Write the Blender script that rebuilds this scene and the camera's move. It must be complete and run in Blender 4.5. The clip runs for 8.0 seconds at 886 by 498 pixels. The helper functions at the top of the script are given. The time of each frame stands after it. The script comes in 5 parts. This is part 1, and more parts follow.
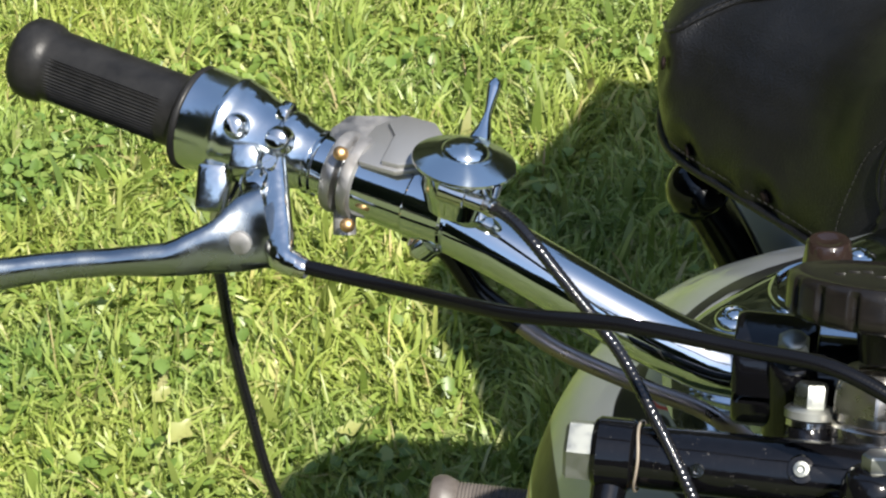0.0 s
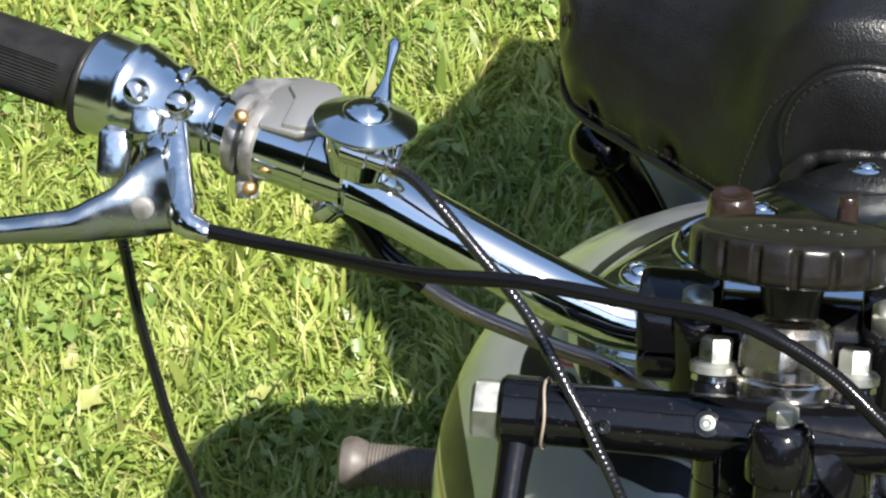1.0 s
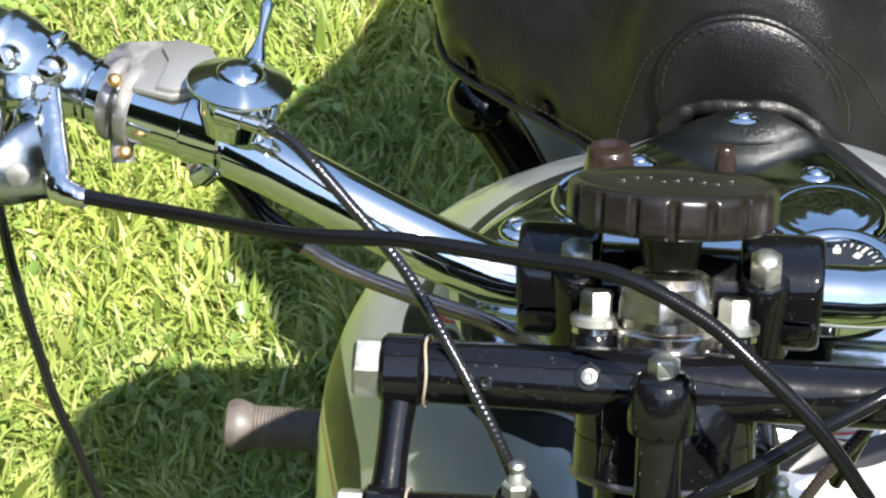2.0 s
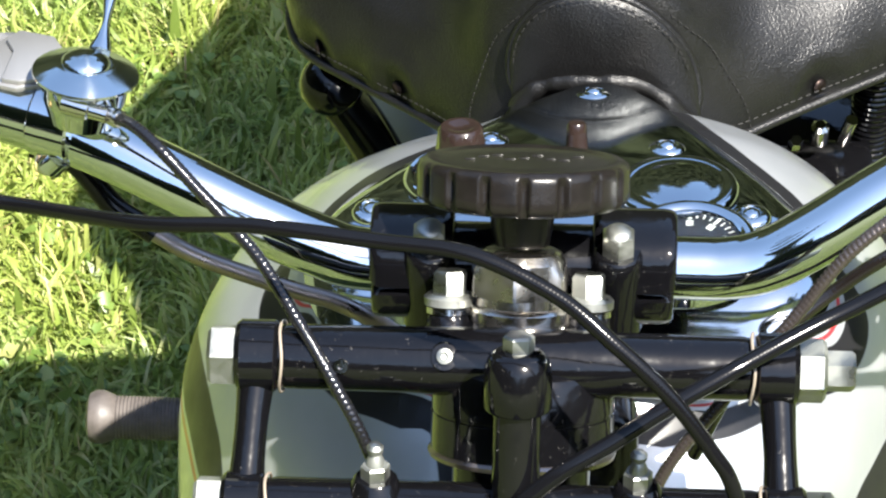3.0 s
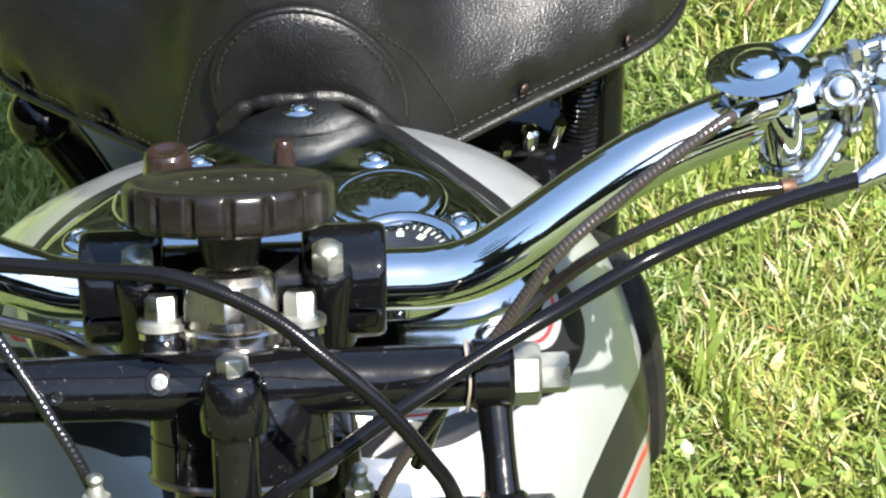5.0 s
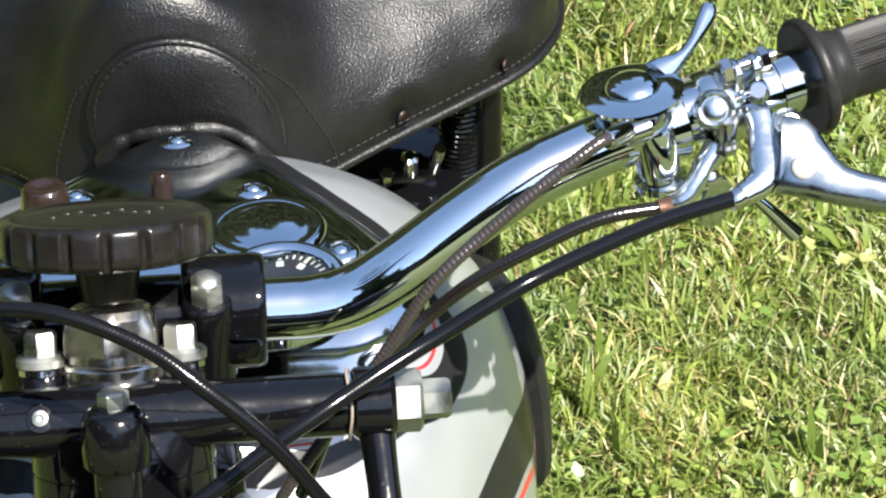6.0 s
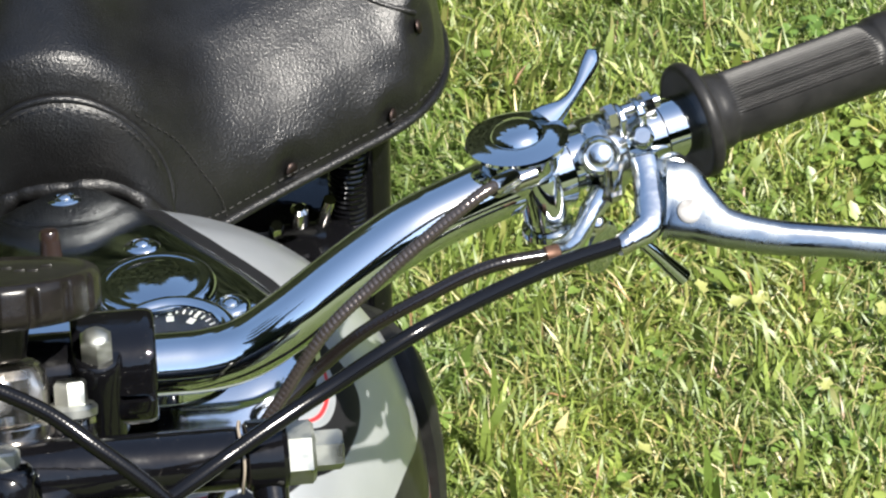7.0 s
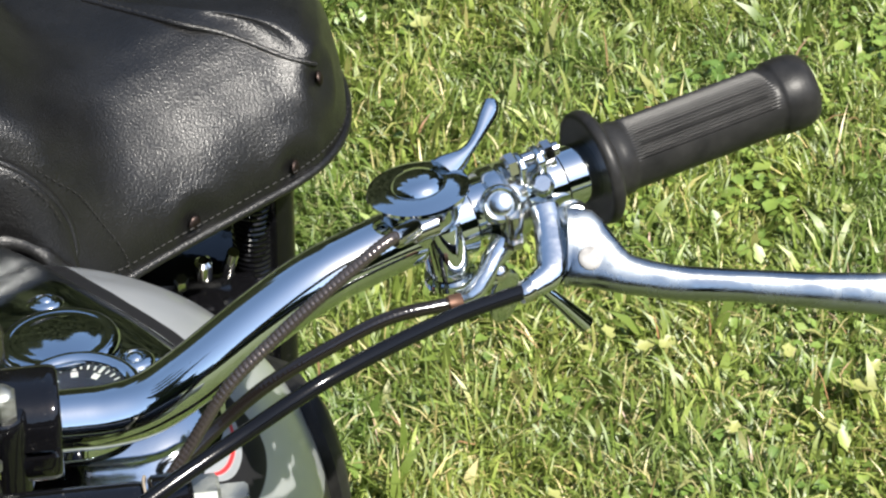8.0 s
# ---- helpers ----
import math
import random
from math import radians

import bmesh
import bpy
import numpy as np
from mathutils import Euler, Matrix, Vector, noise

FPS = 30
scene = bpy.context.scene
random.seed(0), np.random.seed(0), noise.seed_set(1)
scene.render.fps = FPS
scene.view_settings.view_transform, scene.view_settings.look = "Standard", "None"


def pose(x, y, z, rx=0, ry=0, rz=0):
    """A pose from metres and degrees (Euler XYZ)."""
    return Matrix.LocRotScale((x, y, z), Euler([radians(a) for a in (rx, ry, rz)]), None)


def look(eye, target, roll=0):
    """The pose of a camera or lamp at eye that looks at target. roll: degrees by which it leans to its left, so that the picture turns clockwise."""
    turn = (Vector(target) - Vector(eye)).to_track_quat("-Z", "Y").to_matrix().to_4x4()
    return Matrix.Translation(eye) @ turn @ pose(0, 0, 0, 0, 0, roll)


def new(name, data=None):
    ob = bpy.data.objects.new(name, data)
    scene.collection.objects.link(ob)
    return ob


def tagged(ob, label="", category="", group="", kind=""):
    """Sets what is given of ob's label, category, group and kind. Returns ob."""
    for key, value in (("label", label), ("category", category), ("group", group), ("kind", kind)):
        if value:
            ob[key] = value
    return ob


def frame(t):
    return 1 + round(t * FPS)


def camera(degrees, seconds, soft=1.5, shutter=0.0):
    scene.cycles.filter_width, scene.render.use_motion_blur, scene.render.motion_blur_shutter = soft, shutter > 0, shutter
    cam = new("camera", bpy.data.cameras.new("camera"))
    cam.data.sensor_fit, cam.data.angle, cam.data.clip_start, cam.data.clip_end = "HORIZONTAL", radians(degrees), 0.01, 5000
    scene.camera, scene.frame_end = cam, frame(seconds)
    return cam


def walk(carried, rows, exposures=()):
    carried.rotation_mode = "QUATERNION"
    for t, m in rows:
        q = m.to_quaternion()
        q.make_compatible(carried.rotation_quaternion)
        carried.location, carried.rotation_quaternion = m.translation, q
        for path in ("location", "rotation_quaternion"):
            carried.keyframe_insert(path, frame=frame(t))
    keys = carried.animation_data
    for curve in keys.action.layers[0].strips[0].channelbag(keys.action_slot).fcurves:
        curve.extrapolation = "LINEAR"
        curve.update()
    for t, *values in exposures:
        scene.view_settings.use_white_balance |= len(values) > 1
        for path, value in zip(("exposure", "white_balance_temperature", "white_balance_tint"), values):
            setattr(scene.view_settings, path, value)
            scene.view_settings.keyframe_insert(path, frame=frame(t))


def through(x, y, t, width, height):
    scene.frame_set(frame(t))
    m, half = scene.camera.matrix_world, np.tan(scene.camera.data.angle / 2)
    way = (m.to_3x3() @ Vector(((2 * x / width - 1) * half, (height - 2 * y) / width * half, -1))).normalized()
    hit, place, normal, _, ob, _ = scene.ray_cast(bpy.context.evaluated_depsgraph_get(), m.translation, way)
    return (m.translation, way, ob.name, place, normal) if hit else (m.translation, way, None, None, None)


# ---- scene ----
cam = camera(15.5, 8.0, soft=2.25)
walk(cam, [
    (0.0, pose(-0.0007, -1.0365, 1.7506, 54.634, 0.049, 9.736)),
    (0.5, pose(0.0011, -1.0353, 1.7499, 54.277, 0.068, 8.795)),
    (1.0, pose(0.0020, -1.0354, 1.7498, 53.949, 0.020, 7.818)),
    (1.2, pose(0.0024, -1.0353, 1.7496, 53.818, 0.003, 7.395)),
    (2.3, pose(0.0069, -1.0319, 1.7471, 53.003, -0.024, 4.503)),
    (2.5, pose(0.0081, -1.0313, 1.7468, 52.894, -0.023, 3.886)),
    (3.0, pose(0.0115, -1.0305, 1.7465, 52.911, -0.018, 2.493)),
    (3.5, pose(0.0145, -1.0302, 1.7458, 53.019, -0.018, 1.012)),
    (4.0, pose(0.0182, -1.0306, 1.7460, 53.111, 0.014, -0.530)),
    (4.5, pose(0.0214, -1.0307, 1.7463, 53.178, -0.003, -1.883)),
    (5.8, pose(0.0287, -1.0316, 1.7468, 53.515, 0.018, -5.142)),
    (6.0, pose(0.0294, -1.0318, 1.7469, 53.700, 0.010, -5.578)),
    (6.5, pose(0.0306, -1.0325, 1.7473, 54.138, -0.024, -6.702)),
    (7.0, pose(0.0324, -1.0339, 1.7486, 54.569, -0.024, -7.794)),
    (7.5, pose(0.0337, -1.0357, 1.7497, 55.032, -0.073, -8.783)),
    (8.0, pose(0.0350, -1.0366, 1.7510, 55.426, -0.119, -9.665)),
], exposures=[(0.0, 1.17), (1.0, 1.42), (2.5, 1.92), (4.5, 1.99), (6.0, 1.65), (8.0, 1.33)])

# ---- world and sun ----
SUN_DIR = Vector((0.45, -0.60, 1.0)).normalized()   # towards the sun
world = bpy.data.worlds.new("sky")
scene.world = world
world.use_nodes = True
wn = world.node_tree
sky = wn.nodes.new("ShaderNodeTexSky")
sky.sky_type, sky.sun_disc = "NISHITA", False
sky.air_density, sky.dust_density, sky.ozone_density = 1.0, 0.9, 0.6
sky.sun_elevation = math.asin(SUN_DIR.z)
sky.sun_rotation = math.atan2(SUN_DIR.x, SUN_DIR.y)
wn.links.new(sky.outputs[0], wn.nodes["Background"].inputs[0])
wn.nodes["Background"].inputs[1].default_value = 0.112
sun = new("sun", bpy.data.lights.new("sun", "SUN"))
sun.data.energy, sun.data.angle, sun.data.color = 5.0, radians(0.55), (1.0, 0.95, 0.86)
sun.matrix_world = look(SUN_DIR * 20, (0, 0, 0))

# ---- materials ----
def material(name, color, rough, metal=0.0, coat=0.0, spec=0.5):
    m = bpy.data.materials.new(name)
    m.use_nodes = True
    b = m.node_tree.nodes["Principled BSDF"]
    b.inputs["Base Color"].default_value = (*color, 1)
    b.inputs["Roughness"].default_value = rough
    b.inputs["Metallic"].default_value = metal
    b.inputs["Coat Weight"].default_value = coat
    b.inputs["Coat Roughness"].default_value = 0.04
    b.inputs["Specular IOR Level"].default_value = spec
    return m


def node(m, kind, **values):
    n = m.node_tree.nodes.new(kind)
    for key, value in values.items():
        n.inputs[key.replace("_", " ")].default_value = value
    return n


def link(m, a, b):
    m.node_tree.links.new(a, b)


def bsdf(m):
    return m.node_tree.nodes["Principled BSDF"]


def coords(m, which="Object"):
    return m.node_tree.nodes.new("ShaderNodeTexCoord").outputs[which]


def noise_tex(m, scale, detail=4.0, rough=0.55, which="Object"):
    n = node(m, "ShaderNodeTexNoise", Scale=scale, Detail=detail, Roughness=rough)
    link(m, coords(m, which), n.inputs["Vector"])
    return n.outputs["Fac"]


def ramp(m, fac, stops):
    r = m.node_tree.nodes.new("ShaderNodeValToRGB")
    els = r.color_ramp.elements
    while len(els) < len(stops):
        els.new(0.5)
    for e, (p, c) in zip(els, stops):
        e.position, e.color = p, (*c, 1) if len(c) == 3 else c
    link(m, fac, r.inputs[0])
    return r.outputs[0]


def to_range(m, fac, a, b, c, d):
    n = node(m, "ShaderNodeMapRange", From_Min=a, From_Max=b, To_Min=c, To_Max=d)
    link(m, fac, n.inputs["Value"])
    return n.outputs["Result"]


def bump(m, fac, strength, distance):
    b = node(m, "ShaderNodeBump", Strength=strength, Distance=distance)
    link(m, fac, b.inputs["Height"])
    old = bsdf(m).inputs["Normal"]
    if old.is_linked:
        link(m, old.links[0].from_socket, b.inputs["Normal"])
    link(m, b.outputs[0], old)


def mix_rgb(m, fac, a, b, mode="MIX"):
    n = m.node_tree.nodes.new("ShaderNodeMix")
    n.data_type, n.blend_type = "RGBA", mode
    for s, v in ((n.inputs["Factor"], fac), (n.inputs[6], a), (n.inputs[7], b)):
        if isinstance(v, (int, float)):
            s.default_value = v
        elif isinstance(v, tuple):
            s.default_value = (*v, 1)
        else:
            link(m, v, s)
    return n.outputs[2]


def math_n(m, op, a, b=0.0):
    n = m.node_tree.nodes.new("ShaderNodeMath")
    n.operation = op
    for s, v in zip(n.inputs, (a, b)):
        if isinstance(v, (int, float)):
            s.default_value = v
        else:
            link(m, v, s)
    return n.outputs[0]


def chrome_plate(name, color, rough, pits):
    m = material(name, color, rough, 1.0)
    link(m, to_range(m, noise_tex(m, 60), 0.35, 0.75, rough * 0.7, rough * 2.2), bsdf(m).inputs["Roughness"])
    bump(m, noise_tex(m, 45, 3), pits, 0.0006)
    bump(m, noise_tex(m, 900, 2), pits * 0.5, 0.00008)
    return m


CHROME = chrome_plate("chrome", (0.61, 0.645, 0.65), 0.035, 0.18)
CHROME_WORN = chrome_plate("worn_chrome", (0.58, 0.565, 0.535), 0.09, 0.35)
CHROME_CAST = chrome_plate("pitted_chrome", (0.64, 0.66, 0.65), 0.12, 0.4)
bump(CHROME_CAST, noise_tex(CHROME_CAST, 110, 2, 0.5), 0.35, 0.0015)
TURNED = chrome_plate("turned_chrome", (0.62, 0.66, 0.655), 0.11, 0.06)
bsdf(TURNED).inputs["Anisotropic"].default_value = 0.9
TURNED_AT = Vector((-0.1742, 0.0210, 1.0340))       # the middle of the turned disc
radial = TURNED.node_tree.nodes.new("ShaderNodeVectorMath")
radial.operation = "SUBTRACT"
radial.inputs[1].default_value = TURNED_AT
link(TURNED, TURNED.node_tree.nodes.new("ShaderNodeNewGeometry").outputs["Position"], radial.inputs[0])
link(TURNED, radial.outputs[0], bsdf(TURNED).inputs["Tangent"])
ZINC = chrome_plate("zinc_plate", (0.31, 0.32, 0.295), 0.38, 0.35)
ALLOY = chrome_plate("cast_alloy", (0.31, 0.305, 0.30), 0.46, 0.14)
ALLOY_FLAT = material("machined_alloy", (0.31, 0.307, 0.30), 0.45, 0.7)
bump(ALLOY_FLAT, noise_tex(ALLOY_FLAT, 700, 3), 0.25, 0.00015)
COPPER = chrome_plate("brown_copper", (0.10, 0.06, 0.045), 0.45, 0.3)
BRASS = chrome_plate("brass", (0.62, 0.38, 0.17), 0.30, 0.3)
NICKEL = chrome_plate("worn_nickel", (0.52, 0.49, 0.45), 0.20, 0.5)
CHROME_DRUM = chrome_plate("wavy_chrome", (0.62, 0.655, 0.66), 0.13, 0.42)
SCRATCHED = chrome_plate("scratched_chrome", (0.33, 0.355, 0.365), 0.20, 0.45)
STEEL_TUBE = chrome_plate("dull_steel", (0.28, 0.24, 0.22), 0.32, 0.2)

ENAMEL = material("black_enamel", (0.006, 0.006, 0.007), 0.1, 0, 0.0, 0.40)
link(ENAMEL, to_range(ENAMEL, noise_tex(ENAMEL, 70, 5), 0.38, 0.68, 0.035, 0.20), bsdf(ENAMEL).inputs["Roughness"])
link(ENAMEL, ramp(ENAMEL, noise_tex(ENAMEL, 330, 5, 0.75), [(0.0, (0.002, 0.002, 0.0025)), (0.64, (0.003, 0.003, 0.0036)), (0.74, (0.08, 0.076, 0.07))]), bsdf(ENAMEL).inputs["Base Color"])
bump(ENAMEL, noise_tex(ENAMEL, 60, 3), 0.36, 0.0009)

RUBBER = material("black_rubber", (0.014, 0.014, 0.014), 0.40, spec=0.19)
link(RUBBER, ramp(RUBBER, noise_tex(RUBBER, 90, 6, 0.7), [(0.3, (0.0075, 0.0075, 0.0077)), (0.75, (0.020, 0.0195, 0.019))]), bsdf(RUBBER).inputs["Base Color"])
bump(RUBBER, noise_tex(RUBBER, 700, 3), 0.25, 0.0003)

RUBBER_DUSTY = material("dusty_rubber", (0.12, 0.10, 0.09), 0.5)
link(RUBBER_DUSTY, ramp(RUBBER_DUSTY, noise_tex(RUBBER_DUSTY, 60, 6, 0.7), [(0.3, (0.045, 0.038, 0.034)), (0.7, (0.115, 0.100, 0.090))]), bsdf(RUBBER_DUSTY).inputs["Base Color"])

BAKELITE = material("brown_bakelite", (0.010, 0.008, 0.007), 0.27, 0, 0.0, 0.30)
link(BAKELITE, ramp(BAKELITE, noise_tex(BAKELITE, 120, 6, 0.7), [(0.3, (0.0050, 0.0043, 0.0039)), (0.75, (0.0125, 0.0108, 0.0096))]), bsdf(BAKELITE).inputs["Base Color"])
bump(BAKELITE, noise_tex(BAKELITE, 400, 3), 0.2, 0.0003)
BAKELITE_RED = material("red_brown_bakelite", (0.016, 0.0102, 0.0086), 0.16, 0, 0.0, 0.45)
bump(BAKELITE_RED, noise_tex(BAKELITE_RED, 300, 3), 0.2, 0.0003)


def sheath(name, color, rough, pitch, depth, spec=0.24):
    """A wound cable sheath: turns along the cable's own length."""
    m = material(name, color, rough, 0, 0.0, spec)
    uv = coords(m, "UV")
    w = node(m, "ShaderNodeTexWave", Scale=0.31416 / pitch, Distortion=0.0)
    w.bands_direction = "Y"
    link(m, uv, w.inputs["Vector"])
    bump(m, w.outputs["Fac"], 0.6, depth)
    link(m, to_range(m, noise_tex(m, 120, 4), 0.3, 0.7, rough * 0.45, rough * 0.95), bsdf(m).inputs["Roughness"])
    return m


SHEATH = sheath("black_cable_sheath", (0.007, 0.007, 0.008), 0.20, 0.0012, 0.00002, 0.6)
SHEATH_FINE = sheath("fine_black_sheath", (0.0035, 0.0035, 0.004), 0.22, 0.0016, 0.00003)
SHEATH_BROWN = sheath("brown_cable_sheath", (0.007, 0.0056, 0.005), 0.20, 0.0016, 0.00002)
SHEATH_SMOOTH = sheath("smooth_black_sheath", (0.0035, 0.0036, 0.0044), 0.20, 0.0016, 0.00001)
BRAID = sheath("brown_braided_sheath", (0.085, 0.072, 0.066), 0.22, 0.0011, 0.00003, 0.6)

bsdf(BRAID).inputs["Metallic"].default_value = 0.7
bsdf(SHEATH_BROWN).inputs["Specular IOR Level"].default_value = 0.6

LEATHER = material("black_leather", (0.012, 0.012, 0.012), 0.35, spec=0.42)
bump(LEATHER, noise_tex(LEATHER, 22, 4), 0.16, 0.004)
bump(LEATHER, noise_tex(LEATHER, 780, 2, 0.6), 0.75, 0.0006)
link(LEATHER, to_range(LEATHER, noise_tex(LEATHER, 35, 6, 0.65), 0.3, 0.7, 0.29, 0.41), bsdf(LEATHER).inputs["Roughness"])
link(LEATHER, ramp(LEATHER, noise_tex(LEATHER, 28, 8, 0.75), [(0.3, (0.0032, 0.0032, 0.0034)), (0.7, (0.0072, 0.0071, 0.0070))]), bsdf(LEATHER).inputs["Base Color"])
THREAD = material("grey_thread", (0.008, 0.0073, 0.0066), 0.7)

GLASS = material("instrument_glass", (0.9, 0.92, 0.92), 0.02)
bsdf(GLASS).inputs["IOR"].default_value = 1.33
bsdf(GLASS).inputs["Transmission Weight"].default_value = 1.0
DIAL_BLACK = material("black_dial", (0.012, 0.012, 0.012), 0.5)
DIAL_WHITE = material("white_dial_marks", (0.75, 0.73, 0.66), 0.5)
WIRE = material("dirty_wire", (0.22, 0.185, 0.145), 0.5)
CHROME_PANEL = chrome_plate("panel_chrome", (0.52, 0.56, 0.58), 0.05, 0.10)
BRASS_DULL = chrome_plate("dull_copper", (0.040, 0.030, 0.027), 0.45, 0.3)

# tank paint: silver, with black fields and a red line; UV is (turn round the section, length along the bike)
TANK_PLAIN = material("silver_paint", (0.42, 0.44, 0.45), 0.22, 0.3, 0.7)
TANK = material("tank_paint", (0.42, 0.44, 0.42), 0.20, 0.3, 0.7)
sep = TANK.node_tree.nodes.new("ShaderNodeSeparateXYZ")
link(TANK, coords(TANK, "UV"), sep.inputs[0])
turn, along = math_n(TANK, "ABSOLUTE", math_n(TANK, "SUBTRACT", sep.outputs[0], 0.012)), sep.outputs[1]


def curve_of(m, value, points):
    """A smooth function of a value in 0..0.5, through a few points."""
    n = m.node_tree.nodes.new("ShaderNodeFloatCurve")
    c = n.mapping.curves[0]
    while len(c.points) < len(points):
        c.points.new(0.5, 0.5)
    for p, (x, y) in zip(c.points, points):
        p.location = (x * 2, y * 2)
    n.mapping.update()
    link(m, math_n(m, "MULTIPLY", value, 2.0), n.inputs["Value"])
    return math_n(m, "MULTIPLY", n.outputs[0], 0.5)


def band(m, value, low, high, soft=0.0012):
    return math_n(m, "MULTIPLY", to_range(m, value, low - soft, low + soft, 0, 1), to_range(m, value, high - soft, high + soft, 1, 0))


off1 = math_n(TANK, "SUBTRACT", turn, curve_of(TANK, along, [(0.0, 0.01), (0.036, 0.055), (0.049, 0.120), (0.058, 0.162), (0.078, 0.200), (0.095, 0.215), (0.117, 0.258), (0.132, 0.250), (0.15, 0.185), (0.18, 0.115), (0.25, 0.055), (0.5, 0.04)]))
off2 = math_n(TANK, "SUBTRACT", turn, curve_of(TANK, along, [(0.0, 0.43), (0.045, 0.385), (0.075, 0.370), (0.10, 0.380), (0.13, 0.394), (0.166, 0.410), (0.2, 0.41), (0.25, 0.375), (0.4, 0.40), (0.5, 0.42)]))
edge = math_n(TANK, "SUBTRACT", turn, curve_of(TANK, along, [(0.0, 0.08), (0.029, 0.085), (0.033, 0.120), (0.041, 0.155), (0.049, 0.187), (0.062, 0.217), (0.078, 0.249), (0.117, 0.307), (0.135, 0.300), (0.15, 0.235), (0.165, 0.192), (0.18, 0.155), (0.19, 0.125), (0.205, 0.095), (0.23, 0.066), (0.5, 0.04)]))
edge = math_n(TANK, "SUBTRACT", edge, math_n(TANK, "MULTIPLY", to_range(TANK, sep.outputs[0], -0.01, 0.01, 0, 0.026), to_range(TANK, along, 0.14, 0.17, 0, 1)))
inner = math_n(TANK, "MAXIMUM", to_range(TANK, off1, 0.011, 0.013, 0, 1), to_range(TANK, along, 0.155, 0.165, 0, 1))
black = math_n(TANK, "MAXIMUM", math_n(TANK, "MULTIPLY", to_range(TANK, edge, -0.0012, 0.0012, 1, 0), inner), band(TANK, off2, 0.0, 0.055))
shown = math_n(TANK, "MAXIMUM", to_range(TANK, sep.outputs[0], -0.01, 0.01, 0, 1), math_n(TANK, "MAXIMUM", to_range(TANK, along, 0.064, 0.067, 1, 0), band(TANK, along, 0.098, 0.119)))
red = math_n(TANK, "MAXIMUM", math_n(TANK, "MULTIPLY", math_n(TANK, "MULTIPLY", band(TANK, off1, -0.0022, 0.0034), shown), to_range(TANK, along, 0.162, 0.166, 1, 0)), band(TANK, off2, 0.0610, 0.0690))
silver = ramp(TANK, noise_tex(TANK, 30, 5), [(0.3, (0.43, 0.455, 0.475)), (0.7, (0.48, 0.50, 0.515))])
paint = mix_rgb(TANK, red, mix_rgb(TANK, black, silver, (0.009, 0.009, 0.010)), (0.46, 0.022, 0.026))
link(TANK, paint, bsdf(TANK).inputs["Base Color"])
link(TANK, math_n(TANK, "MULTIPLY", math_n(TANK, "SUBTRACT", 1.0, math_n(TANK, "MAXIMUM", black, red)), 0.66), bsdf(TANK).inputs["Metallic"])
link(TANK, to_range(TANK, noise_tex(TANK, 50, 5), 0.3, 0.7, 0.30, 0.42), bsdf(TANK).inputs["Roughness"])
link(TANK, to_range(TANK, black, 0.0, 1.0, 0.6, 0.1), bsdf(TANK).inputs["Coat Weight"])
link(TANK, to_range(TANK, black, 0.0, 1.0, 0.5, 0.3), bsdf(TANK).inputs["Specular IOR Level"])

GROUND = material("soil_under_grass", (0.05, 0.06, 0.02), 0.9)
soil = ramp(GROUND, noise_tex(GROUND, 9, 8, 0.7), [(0.3, (0.030, 0.052, 0.008)), (0.7, (0.062, 0.088, 0.013))])
lawn = ramp(GROUND, noise_tex(GROUND, 2.5, 10, 0.85), [(0.3, (0.050, 0.066, 0.019)), (0.52, (0.072, 0.090, 0.028)), (0.72, (0.100, 0.114, 0.042))])
spot = GROUND.node_tree.nodes.new("ShaderNodeSeparateXYZ")       # the lawn further off, past the laid blades
link(GROUND, coords(GROUND, "Object"), spot.inputs[0])
past = math_n(GROUND, "MAXIMUM", math_n(GROUND, "ABSOLUTE", spot.outputs[0]), math_n(GROUND, "ABSOLUTE", math_n(GROUND, "SUBTRACT", spot.outputs[1], 1.1)))
link(GROUND, mix_rgb(GROUND, to_range(GROUND, past, 1.0, 1.25, 0, 1), soil, lawn), bsdf(GROUND).inputs["Base Color"])


def leafy(name, stops, through, rough=0.42):
    """Leaf material: each blade its own tone, with light that shines through."""
    m = material(name, stops[0][1], rough)
    geo = m.node_tree.nodes.new("ShaderNodeNewGeometry")
    col = ramp(m, geo.outputs["Random Per Island"], stops)
    tint = ramp(m, noise_tex(m, 5.0, 3), [(0.35, (0.78, 0.86, 0.80)), (0.65, (1.15, 1.08, 0.9))])
    col = mix_rgb(m, 1.0, col, tint, "MULTIPLY")
    link(m, col, bsdf(m).inputs["Base Color"])
    tr = m.node_tree.nodes.new("ShaderNodeBsdfTranslucent")
    link(m, col, tr.inputs["Color"])
    mx = m.node_tree.nodes.new("ShaderNodeMixShader")
    mx.inputs[0].default_value = through
    link(m, bsdf(m).outputs[0], mx.inputs[1])
    link(m, tr.outputs[0], mx.inputs[2])
    link(m, mx.outputs[0], m.node_tree.nodes["Material Output"].inputs["Surface"])
    return m


